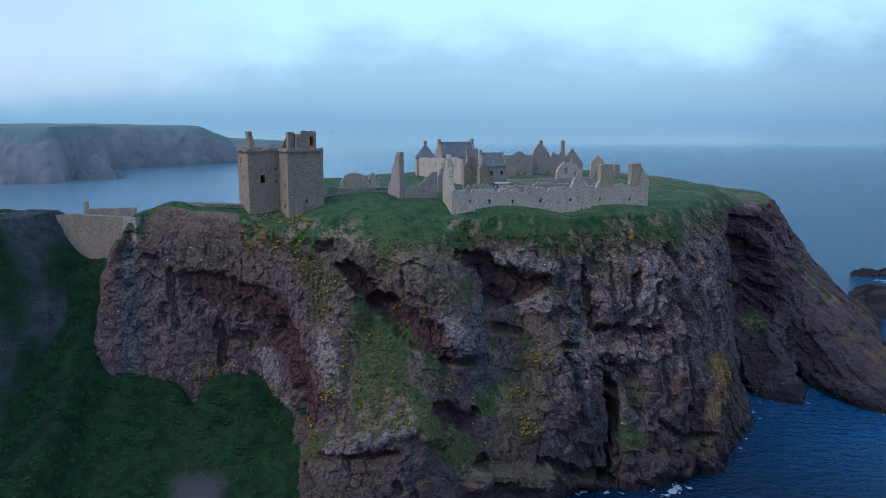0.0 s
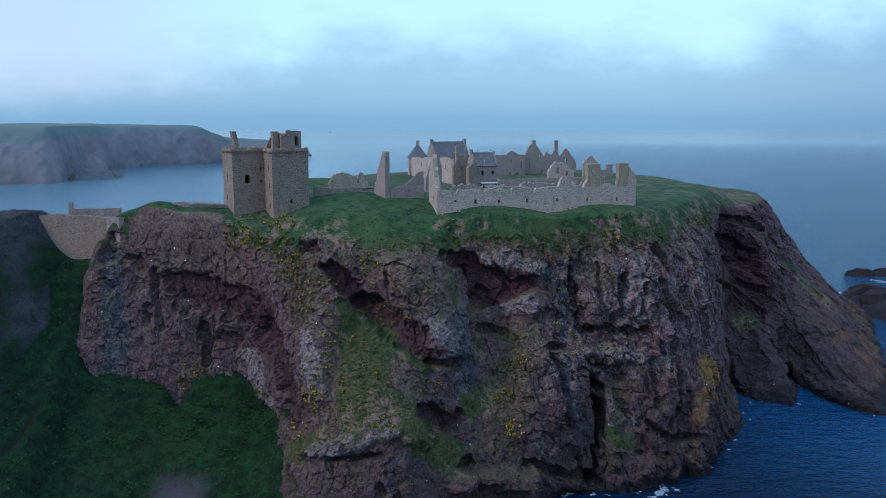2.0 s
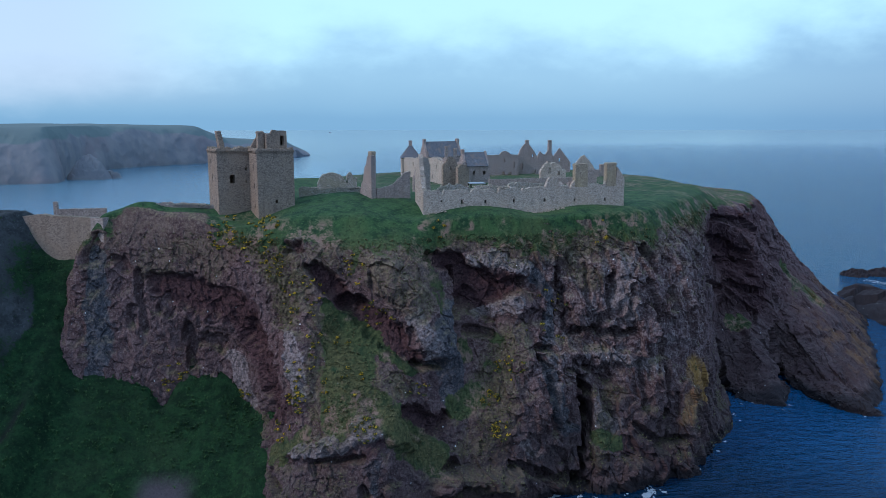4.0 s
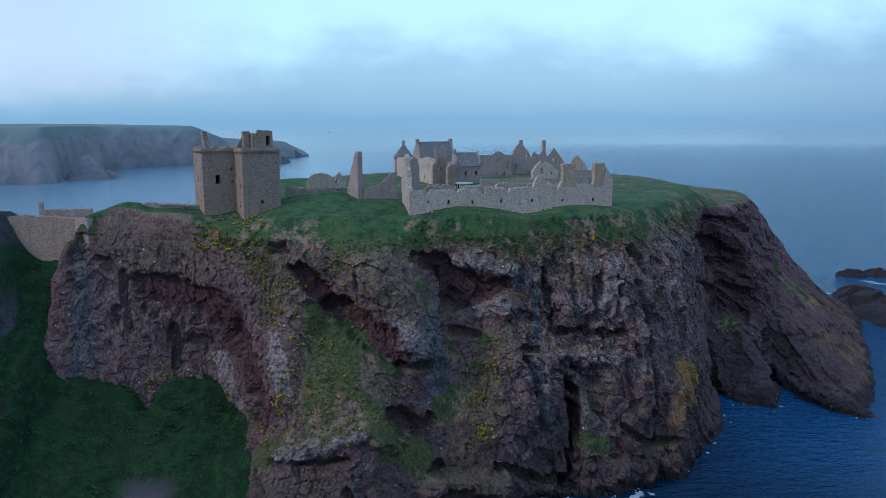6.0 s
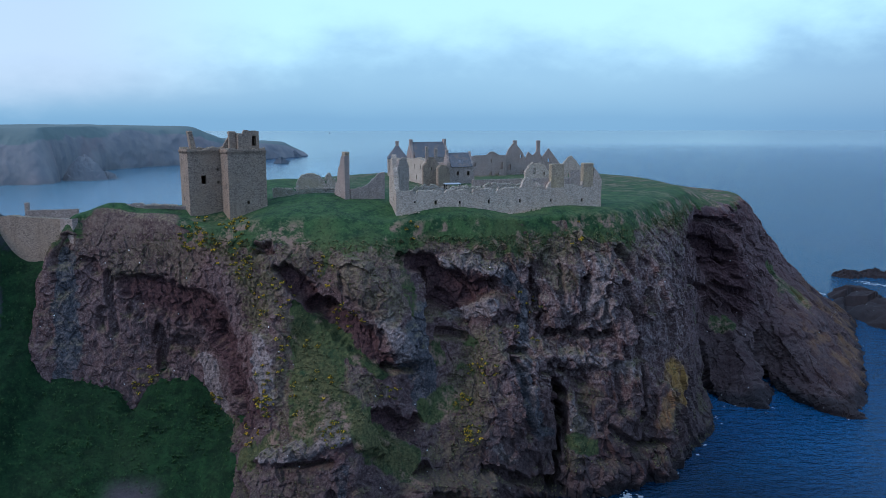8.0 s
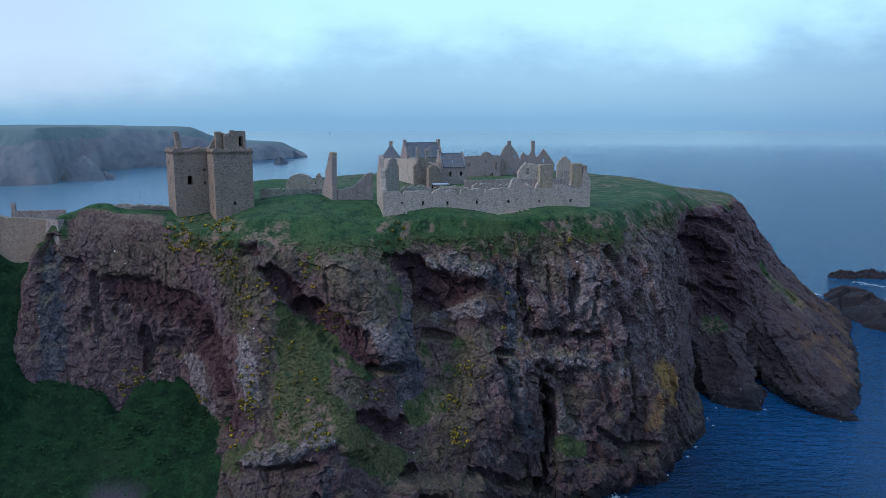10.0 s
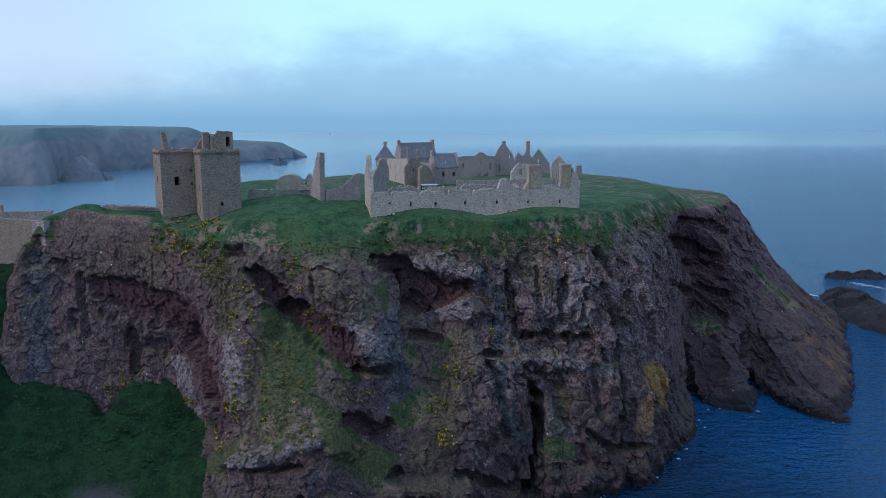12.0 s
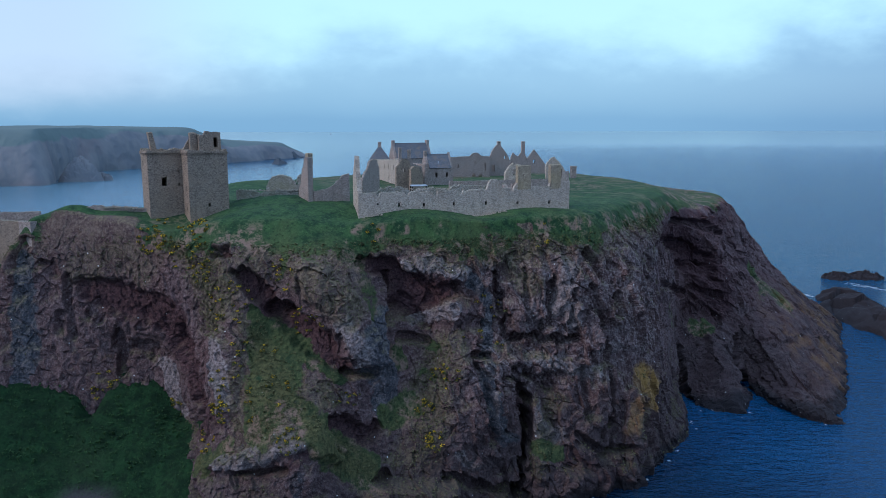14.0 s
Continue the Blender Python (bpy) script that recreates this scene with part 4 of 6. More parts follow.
def gully():
    xs, ys = np.meshgrid(np.linspace(-150, -12, 360), np.linspace(70, 182, 290))
    z, crag = gully_height(xs, ys)
    p = np.stack([xs, ys, z], -1)
    z = z + (0.35 + 1.2 * crag) * layered(p, 7.0, 4, 5) + 0.25 * crag * blocks(p, 2.0, 8)[0] + 0.25 * layered(p, 1.6, 3, 9)
    # the trodden path, a narrow sunken line
    line = -69 - 0.55 * (134 - ys) + 1.3 * np.sin(ys * 0.35)
    track = np.exp(-((xs - line) / 0.7) ** 2) * ease(ys, 140, 135) * (1 - crag)
    z = z - 0.5 * track
    grid = np.stack([xs, ys, z], -1)
    wide = layered(p, 9.0, 3, 15)
    shingle = np.exp(-(np.abs(xs + 41.5) / 4.6) ** 4 - (np.abs(ys - 130.0) / 4.0) ** 4)
    grass = 1 - (0.5 + 0.35 * wide) * crag
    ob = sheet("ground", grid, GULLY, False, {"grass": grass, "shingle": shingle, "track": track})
    tagged(ob, "dark green grassy gully rising to a stony slope", "ground", kind="structure")
    SURFACE.update(gully=grid[::2, ::2].reshape(-1, 3), gully_grass=(grass * (1 - shingle) * (1 - track))[::2, ::2].reshape(-1))


gully()


# ---- far headland, skerries ----
def headland():
    coast = [(-1500, 800), (-900, 830), (-620, 850), (-487, 866), (-440, 890), (-470, 1010), (-480, 1130), (-440, 1220), (-382, 1286), (-358, 1360), (-320, 1420), (-272, 1500), (-246, 1560)]
    tops = [63, 64, 64, 64, 64, 64, 64, 63, 62, 41, 34, 30.5, 9]
    c = np.asarray(coast, float)
    u = np.linspace(0, len(c) - 1, 560)
    q = np.stack([np.interp(u, np.arange(len(c)), c[:, a]) for a in (0, 1)], -1)
    zt = np.interp(u, np.arange(len(c)), tops)
    ker = np.hanning(25)
    ker /= ker.sum()
    pad = lambda v: np.convolve(np.pad(v, 12, mode="edge"), ker, "valid")
    q = np.stack([pad(q[:, 0]), pad(q[:, 1])], -1)
    zt = pad(zt)
    inland = np.array((-0.55, 0.84))
    rows = []
    for v in np.linspace(-0.05, 1.0, 60):
        back = 34 * max(v, 0) ** 1.5 + 6 * v
        rows.append(np.concatenate([q + inland * back, (zt * (1 - (1 - max(v, 0)) ** 1.35) if v >= 0 else zt * 0 - 3)[:, None]], -1))
    for w in np.linspace(0.02, 1, 26) ** 1.6:
        rows.append(np.concatenate([q + inland * (40 + 900 * w), (zt - 1.5 * w)[:, None]], -1))
    grid = np.stack(rows)
    n = slopes(grid)
    steep = 1 - ease(n[..., 2], 0.6, 0.95)
    d = steep * (15 * layered(grid, (70, 70, 110), 2, 91) + 5 * np.minimum(ridges(grid, (38, 38, 70), 3, 95), 0.4) + 1.2 * layered(grid, 9, 3, 97))
    grid = grid + n * d[..., None] * np.array((1, 1, 0.35)) + np.stack([0 * d, 0 * d, (1 - steep) * 1.2 * layered(grid, 90, 3, 99)], -1)
    lift = ease(grid[..., 2] / np.maximum(zt[None], 1) + 0.18 * layered(grid, 60, 3, 93), 0.62, 0.95)
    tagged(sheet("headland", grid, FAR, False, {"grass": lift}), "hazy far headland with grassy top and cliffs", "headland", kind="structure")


headland()


def skerry(x, y, rx, ry, h, seed, turn=0.0, material=None, name="skerry", label="low dark sea rock washed by waves", rough=1.0):
    """A low rock that rises out of the sea."""
    r, a = np.meshgrid(np.linspace(0, 1.25, 60), np.linspace(0, 2 * math.pi, 150, endpoint=False), indexing="ij")
    px, py = rx * r * np.cos(a), ry * r * np.sin(a)
    c, s = math.cos(radians(turn)), math.sin(radians(turn))
    p = np.stack([x + px * c - py * s, y + px * s + py * c, h * (1 - r ** 1.8)], -1)
    size = max(rx, ry)
    p[..., 2] += rough * h * (0.8 * layered(p, size * 0.45, 5, seed, 0.6) + 0.55 * blocks(p, size * 0.2, seed)[0]) * (1 - 0.5 * r)
    p[..., 2] -= 2.5 * ease(r, 1.0, 1.25)
    ob = sheet(name, p, material or CLIFF, True, {"grass": r * 0, "wet_shade": r * 0 + 1.0, "dry": r * 0})
    return tagged(ob, label, "rock", group="sea rocks")


skerry(206, 356, 7, 6.5, 2.4, 3, 20)
skerry(182, 285, 13, 40, 5.0, 5, -8, rough=1.4)
skerry(219, 356, 8.5, 6.5, 2.6, 7)
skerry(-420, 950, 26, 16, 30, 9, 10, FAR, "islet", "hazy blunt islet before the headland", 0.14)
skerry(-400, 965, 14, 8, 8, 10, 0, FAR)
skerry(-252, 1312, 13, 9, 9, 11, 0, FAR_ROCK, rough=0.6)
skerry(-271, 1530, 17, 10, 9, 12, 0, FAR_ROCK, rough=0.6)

# ---- building ----
def thing(name, at, label, category, group=""):
    ob = new(name)
    ob.location = at
    return tagged(ob, label, category, group)


def under(name, me, material, parent, label=""):
    """One mesh as a part of its thing; the mesh is given in world metres."""
    me.materials.append(material)
    ob = new(name, me)
    if parent is not None:
        ob.parent = parent
        x, y, z = parent.location
        up = parent.parent
        while up is not None:
            x, y, z = x + up.location.x, y + up.location.y, z + up.location.z
            up = up.parent
        ob.matrix_parent_inverse = Matrix.Translation((-x, -y, -z))
    if label:
        ob["label"] = label
    return ob


WALLS = [0]


def wall(parent, p0, p1, z0, top, thick=1.0, holes=(), material=None, name="wall", rag=0.18, cell=0.55, label=""):
    """A masonry wall along p0-p1 (its outer face; the thickness lies to the left of the way), from z0 up to the broken line top of (metres along, height).
    holes: (metres along, sill, width, height), cut right through."""
    WALLS[0] += 1
    seed = WALLS[0] * 7
    a, b = np.array(p0, float), np.array(p1, float)
    length = float(np.linalg.norm(b - a))
    ahead = (b - a) / length
    inner = np.array((-ahead[1], ahead[0]))
    top = [(0, top), (length, top)] if isinstance(top, (int, float)) else top
    tu, tz = np.array([q[0] for q in top], float), np.array([q[1] for q in top], float)
    us = list(np.linspace(0, length, max(2, int(round(length / cell)) + 1)))
    hi = float(tz.max()) + rag
    zs = list(np.linspace(z0, hi, max(2, int(round((hi - z0) / cell)) + 1)))

    def put(lines, v):
        near = min(range(len(lines)), key=lambda i: abs(lines[i] - v))
        if abs(lines[near] - v) < cell * 0.4 and 0 < near < len(lines) - 1:
            lines[near] = v
        else:
            lines.append(v)
        lines.sort()
    for u in tu[1:-1]:
        put(us, float(u))
    for u, sill, w, h in holes:
        for v in (u - w / 2, u + w / 2):
            put(us, v)
        for v in (sill, sill + h):
            put(zs, v)
    us, zs = np.array(us), np.array(zs)
    crest = np.interp(us, tu, tz)
    wob = np.stack([us, us * 0 + seed * 3.7, us * 0], -1)
    crest = crest + rag * (layered(wob, 1.6, 2, seed) + 0.7 * lattice(wob, 0.6, seed + 3))
    crest = crest + 0.45 * rag * np.random.default_rng(seed + 5).uniform(-1, 1, len(us))
    cut = np.minimum(zs[None, :], crest[:, None])
    full = np.ones((len(us) - 1, len(zs) - 1), bool)
    mu, mz = (us[:-1] + us[1:]) / 2, (zs[:-1] + zs[1:]) / 2
    full &= (np.maximum(crest[:-1], crest[1:])[:, None] - zs[None, :-1]) > 0.02
    for u, sill, w, h in holes:
        full &= ~((np.abs(mu - u) < w / 2)[:, None] & ((mz > sill) & (mz < sill + h))[None, :])
    rng = np.random.default_rng(seed)
    shake = rng.normal(0, 0.012, (2, len(us), len(zs), 3))
    verts = np.empty((2, len(us), len(zs), 3))
    for s in (0, 1):
        base = a[None] + us[:, None] * ahead[None] + inner[None] * thick * s
        verts[s, :, :, 0], verts[s, :, :, 1], verts[s, :, :, 2] = base[:, 0:1], base[:, 1:2], cut
    verts += shake
    nu, nz = len(us), len(zs)
    at = lambda s, i, j: (s * nu + i) * nz + j
    faces = []
    for i in range(nu - 1):
        for j in range(nz - 1):
            if not full[i, j]:
                continue
            faces.append((at(0, i, j), at(0, i + 1, j), at(0, i + 1, j + 1), at(0, i, j + 1)))
            faces.append((at(1, i, j), at(1, i, j + 1), at(1, i + 1, j + 1), at(1, i + 1, j)))
            if i == 0 or not full[i - 1, j]:
                faces.append((at(0, i, j), at(0, i, j + 1), at(1, i, j + 1), at(1, i, j)))
            if i == nu - 2 or not full[i + 1, j]:
                faces.append((at(0, i + 1, j), at(1, i + 1, j), at(1, i + 1, j + 1), at(0, i + 1, j + 1)))
            if j == 0 or not full[i, j - 1]:
                faces.append((at(0, i, j), at(1, i, j), at(1, i + 1, j), at(0, i + 1, j)))
            if j == nz - 2 or not full[i, j + 1]:
                faces.append((at(0, i, j + 1), at(0, i + 1, j + 1), at(1, i + 1, j + 1), at(1, i, j + 1)))
    me = bpy.data.meshes.new(name)
    me.from_pydata([tuple(v) for v in verts.reshape(-1, 3)], [], faces)
    bm = bmesh.new()
    bm.from_mesh(me)
    bmesh.ops.delete(bm, geom=[v for v in bm.verts if not v.link_faces], context="VERTS")
    bmesh.ops.remove_doubles(bm, verts=bm.verts[:], dist=0.004)
    bm.to_mesh(me)
    bm.free()
    return under(name, me, material or STONE_GREY, parent, label)


def stack(parent, x, y, z0, z1, wx, wy, turn=0.0, material=None, name="chimney", taper=0.94, cap=0.12, tilt=0.0, label=""):
    """A squared stone stack with a projecting cope."""
    bm = bmesh.new()
    levels = [(0, 1), (0.35, 1 - 0.3 * (1 - taper)), (0.7, 1 - 0.7 * (1 - taper))]
    h = z1 - z0
    tops = levels + [(1 - 0.5 / h, taper), (1 - 0.5 / h, taper + cap), (1 - 0.18 / h, taper + cap), (1, taper * 0.9)]
    rng = random.Random(int(abs(x * 31 + y * 17) * 10))
    rings = []
    for f, s in tops:
        ring = []
        for sx, sy in ((-1, -1), (0, -1), (1, -1), (1, 0), (1, 1), (0, 1), (-1, 1), (-1, 0)):
            px, py = sx * wx / 2 * s + rng.uniform(-0.03, 0.03), sy * wy / 2 * s + rng.uniform(-0.03, 0.03)
            ring.append(bm.verts.new((px + tilt * f * h, py, f * h + rng.uniform(-0.02, 0.02))))
        rings.append(ring)
    for lo, hi in zip(rings, rings[1:]):
        for i in range(8):
            bm.faces.new((lo[i], lo[(i + 1) % 8], hi[(i + 1) % 8], hi[i]))
    bm.faces.new(rings[-1])
    bm.faces.new(rings[0][::-1])
    me = bpy.data.meshes.new(name)
    bmesh.ops.transform(bm, matrix=pose(x, y, z0, 0, 0, turn), verts=bm.verts[:])
    bm.to_mesh(me)
    bm.free()
    return under(name, me, material or STONE_GREY, parent, label)


def slab(parent, corners, thick, material, name, label="", bits=6):
    """A flat or sloping slab with its four upper corners given, slightly uneven."""
    c = [Vector(v) for v in corners]
    n = (c[1] - c[0]).cross(c[3] - c[0]).normalized()
    bm = bmesh.new()
    grids = []
    for depth in (0, thick):
        g = []
        for i in range(bits + 1):
            row = []
            for j in range(bits + 1):
                u, v = i / bits, j / bits
                p = c[0].lerp(c[1], u).lerp(c[3].lerp(c[2], u), v) - n * depth
                p += n * 0.05 * noise.noise(p * 0.7)
                row.append(bm.verts.new(p))
            g.append(row)
        grids.append(g)
    for g, flip in zip(grids, (False, True)):
        for i in range(bits):
            for j in range(bits):
                f = (g[i][j], g[i + 1][j], g[i + 1][j + 1], g[i][j + 1])
                bm.faces.new(f[::-1] if flip else f)
    a, b = grids
    for i in range(bits):
        for p, q in (((i, 0), (i + 1, 0)), ((i + 1, bits), (i, bits)), ((0, i + 1), (0, i)), ((bits, i), (bits, i + 1))):
            bm.faces.new((a[q[0]][q[1]], a[p[0]][p[1]], b[p[0]][p[1]], b[q[0]][q[1]]))
    me = bpy.data.meshes.new(name)
    bm.to_mesh(me)
    bm.free()
    return under(name, me, material, parent, label)


def way(p, along, across, a):
    """The place reached from p by metres along a wall at angle a and metres to its left."""
    c, s = math.cos(radians(a)), math.sin(radians(a))
    return (p[0] + along * c - across * s, p[1] + along * s + across * c)


def corbels(parent, p0, p1, z, material):
    """A course of small stone brackets under a wall head, with the string course that they carry."""
    a, b = Vector((*p0, z)), Vector((*p1, z))
    d = (b - a).normalized()
    o = Vector((d.y, -d.x, 0))
    bm = bmesh.new()

    def box(c, lx, ly, lz):
        m = Matrix.Translation(c) @ Matrix((d, o, Vector((0, 0, 1)))).transposed().to_4x4() @ Matrix.Diagonal((lx, ly, lz, 1))
        bmesh.ops.create_cube(bm, size=1, matrix=m)
    n = max(3, int((b - a).length / 0.7))
    for i in range(n):
        c = a + (b - a) * ((i + 0.5) / n)
        box(c + o * 0.08, 0.26, 0.26, 0.30)
        box(c + o * 0.04 - Vector((0, 0, 0.22)), 0.22, 0.16, 0.16)
    for i in range(max(2, n // 3)):
        k = max(2, n // 3)
        c = a + (b - a) * ((i + 0.5) / k)
        box(c + o * 0.09 + Vector((0, 0, 0.24)), (b - a).length / k - 0.05 - 0.2 * (i % 3 == 1), 0.28, 0.16)
    me = bpy.data.meshes.new("corbel_course")
    bm.to_mesh(me)
    bm.free()
    return under("corbel_course", me, material, parent)


def shutter(parent, p0, along, a, sill, w, h, back=0.75):
    """An added dark back for a window recess, standing in for its unlit inside."""
    x, y = way(p0, along, back, a)
    c, s = math.cos(radians(a)), math.sin(radians(a))
    bm = bmesh.new()
    n = 3
    for i in range(n):
        u = (i + 0.5) / n - 0.5
        m = Matrix.Translation((x + u * w * c, y + u * w * s, sill + h / 2)) @ pose(0, 0, 0, 0, 0, a) @ Matrix.Diagonal((w / n - 0.02, 0.06, h, 1))
        bmesh.ops.create_cube(bm, size=1, matrix=m)
    me = bpy.data.meshes.new("window_dark_back")
    bm.to_mesh(me)
    bm.free()
    return under("window_dark_back", me, DARKWOOD, parent, "dark backing for the unlit inside of a window")


# ---- the tower house ----
def keep():
    a = 30.0
    W = (-27.7, 155.6)
    I = way(W, 0, 5.4, a)
    A = way(I, -6.5, 0, a)
    B = way(A, 0, 7.4, a)
    R = way(W, 7.7, 0, a)
    Q = way(R, 0, 12.8, a)
    ob = thing("tower_house", (-28, 158, 53.5), "tall roofless L-shaped brown stone tower house", "tower")
    z0, head, t = 50.5, 67.1, 1.5

    def cut(p, q, end):
        d = np.array(q, float) - np.array(p, float)
        return tuple(np.array(q, float) - d / np.linalg.norm(d) * end)
    low = [(0, head), (3.0, head - 0.2), (5, head + 0.1), (9, head)]
    wall(ob, B, cut(B, A, t), z0, head, t, ((2.2, 64.0, 0.6, 1.1), (3.4, 60.2, 0.6, 1.5), (2.6, 56.4, 0.5, 0.9), (3.2, 54.4, 0.6, 0.9)), STONE_KEEP, rag=0.22, cell=0.42)
    front = wall(ob, A, I, z0, low, t, ((3.0, 60.0, 1.0, 1.75), (5.8, 62.6, 0.4, 0.5), (5.85, 60.0, 0.4, 0.5)), STONE_KEEP, rag=0.22, cell=0.42)
    wing = wall(ob, I, cut(I, W, t), z0, head, t, ((3.0, 62.6, 0.5, 1.3), (3.4, 59.0, 0.6, 1.1), (3.2, 55.0, 0.6, 0.9)), STONE_KEEP, rag=0.22, cell=0.42)
    east = wall(ob, W, cut(W, R, 0.0), z0, head, t, ((3.85, 56.0, 0.5, 0.75),), STONE_KEEP, rag=0.22, cell=0.42)
    wall(ob, way(R, 0, t, a), cut(R, Q, t), z0, head, t, (), STONE_KEEP, rag=0.22, cell=0.42)
    wall(ob, Q, cut(Q, B, t), z0, head, t, (), STONE_KEEP, rag=0.22, cell=0.42)
    shutter(front, A, 3.0, a, 60.0, 1.0, 1.75)
    shutter(east, W, 3.85, a, 56.0, 0.5, 0.75)
    shutter(wing, I, 3.4, a - 90, 59.0, 0.6, 1.1)
    shutter(wing, I, 3.0, a - 90, 62.6, 0.5, 1.3)
    for p, q in ((B, A), (A, I), (I, W), (W, R), (R, Q)):
        corbels(ob, p, q, head - 0.7, STONE_KEEP)
    # flat stone decks, added behind the parapets to close the inside and darken it
    for p, w, d in ((A, 14.2, 7.4), (W, 7.7, 5.6)):
        c = [way(p, 1.2, 1.2, a), way(p, w - 1.2, 1.2, a), way(p, w - 1.2, d - 1.0, a), way(p, 1.2, d - 1.0, a)]
        slab(ob, [(x, y, head - 0.7 - 0.02 * (p is W)) for x, y in c], 0.4, STONE_GREY, "closing_deck")
    # cap house over the wing stair, with its stack and the broken gable beside it
    cap = way(W, 2.9, 2.4, a)
    cz, ch = head - 0.75, 70.7
    c1, c2, c3 = way(cap, 4.3, 0, a), way(cap, 4.3, 4.2, a), way(cap, 0, 4.2, a)
    wall(ob, cap, c1, cz, [(0, 69.6), (0.9, 69.9), (1.3, 70.7), (3.2, 70.5), (4.3, 70.6)], 0.7, ((3.3, 67.6, 0.8, 1.9),), STONE_KEEP, "cap_house_wall", 0.15, 0.4)
    wall(ob, way(c1, 0, 0.7, a), c2, cz, [(0, 70.5), (4, 70.2)], 0.7, (), STONE_KEEP, "cap_house_wall", 0.15, 0.4)
    wall(ob, c2, c3, cz, [(0, 70.0), (4.3, 69.8)], 0.7, (), STONE_KEEP, "cap_house_wall", 0.15, 0.4)
    wall(ob, c3, way(cap, 0, 0.7, a), cz, [(0, 69.6), (1.5, 70.2), (4, 69.8)], 0.7, (), STONE_KEEP, "cap_house_wall", 0.15, 0.4)
    slab(ob, [(x, y, 70.05) for x, y in (way(cap, 0.4, 0.4, a), way(c1, -0.4, 0.4, a), way(c2, -0.4, -0.4, a), way(c3, 0.4, -0.4, a))], 0.25, STONE_GREY, "cap_house_roof")
    s = way(W, 2.1, 4.0, a)
    stack(ob, s[0], s[1], cz, 70.5, 1.3, 1.3, a, STONE_KEEP)
    g = way(W, 0.4, 4.8, a)
    wall(ob, g, way(g, 1.4, 0, a), cz, [(0, 67.2), (0.7, 68.6), (1.4, 69.4)], 0.6, (), STONE_KEEP, "broken_gable", 0.2, 0.35)
    s = way(A, 1.9, 3.0, a)
    stack(ob, s[0], s[1], cz, 70.6, 1.0, 2.0, a, STONE_KEEP, tilt=-0.16, taper=0.85, cap=0.04)


keep()


# ---- the long roofless range along the brow ----
def stables():
    a = 14.0
    S = (5.5, 153.6)
    E_, L = way(S, 43.8, 0, a), 43.8
    ob = thing("stable_range", (26, 160, 54.5), "long roofless pale rubble range with small square slits", "ruin")
    top = [(0, 59.0), (3.5, 58.9), (3.6, 58.1), (4.2, 58.1), (4.3, 58.95), (9.4, 59.05), (9.5, 58.3), (10.1, 58.3), (10.2, 58.85), (15.0, 58.9), (15.1, 58.0), (15.7, 58.0), (15.8, 58.9),
           (20.3, 59.0), (20.4, 58.1), (21.0, 58.1), (21.1, 58.95), (26.0, 59.05), (26.5, 60.6), (27.2, 61.0), (28.2, 60.9), (28.8, 60.0), (29.3, 59.2), (31.0, 59.1), (31.1, 58.3), (31.7, 58.3), (31.8, 59.2),
           (32.4, 60.4), (35.4, 60.4), (35.6, 59.5), (39.3, 59.3), (39.5, 60.0), (41.8, 60.0), (42.1, 62.9), (43.0, 61.7), (43.8, 60.4)]
    slits = [(u, z, 0.5, 0.7) for u, z in ((3.8, 56.3), (8.0, 56.2), (13.0, 56.1), (19.1, 56.05), (25.8, 56.0), (32.5, 55.9), (39.4, 55.8))]
    wall(ob, S, E_, 50.5, top, 1.0, slits, STONE_PALE, rag=0.2, cell=0.3)
    for u, z, w, h in slits:
        shutter(ob, S, u, a, z, w, h, 0.6)
    west = way(S, 0, 7.4, a)
    wall(ob, west, way(S, 0, 1.0, a), 51.0, [(0, 61.4), (1.2, 63.0), (2.4, 64.8), (3.2, 65.8), (3.7, 65.2), (3.9, 63.8), (4.6, 63.2), (4.8, 61.8), (5.5, 61.2), (5.7, 60.0), (6.4, 59.3)], 0.9, ((2.0, 59.8, 0.5, 0.9), (4.4, 57.0, 0.5, 0.9), (5.6, 55.4, 0.4, 0.7)), STONE_PALE, rag=0.25, cell=0.45)
    wall(ob, way(S, 1.0, 7.4, a), way(S, 34, 7.4, a), 52, [(0, 58.4), (3, 57.6), (5, 59.2), (9, 59.4), (11, 58.6), (15, 59.2), (18, 58.7), (21, 59.3), (24, 59.2), (30, 58.9), (33, 58.8)], 1.1, (), STONE_TURF, rag=0.35, cell=0.4)
    wall(ob, way(S, 43.4, 1.0, a), way(S, 43.4, 7.4, a), 52, [(0, 61.4), (2, 62.6), (6.4, 58.5)], 0.9, (), STONE_PALE, rag=0.2)
    wall(ob, way(S, 12.0, 4.2, a), way(S, 19.0, 4.4, a), 53, [(0, 58.6), (3, 59.4), (7, 58.6)], 0.8, (), STONE_TURF, rag=0.3)
    wall(ob, way(S, 32.4, 1.0, a), way(S, 32.4, 7.4, a), 53, [(0, 60.0), (3, 58.6), (6.4, 59.5)], 0.8, (), STONE_GREY, rag=0.25)
    for u, z1, w in ((33.9, 63.75, 2.8), (40.7, 63.85, 2.2)):
        x, y = way(S, u, 0.69, a)
        stack(ob, x, y, 58.9, z1, w, 1.45, a, STONE_CHIM, taper=0.97, cap=0.05, label="ochre lichened chimney stack")
    # turf floor bank and a fallen heap inside are hidden by the walls; a pale sheet covers the vault mouth
    v = [way(S, 12.4, 9.0, a), way(S, 15.8, 9.0, a), way(S, 15.8, 11.0, a), way(S, 12.4, 11.0, a)]
    cover = thing("shelter", (*v[0], 55.0), "small shelter with a pale sheet roof behind the range", "shelter")
    for x, y in v:
        stack(cover, x + 0.15, y + 0.1, 54.0, 59.2, 0.22, 0.22, a, DARKWOOD, "post", 1.0, 0.0)
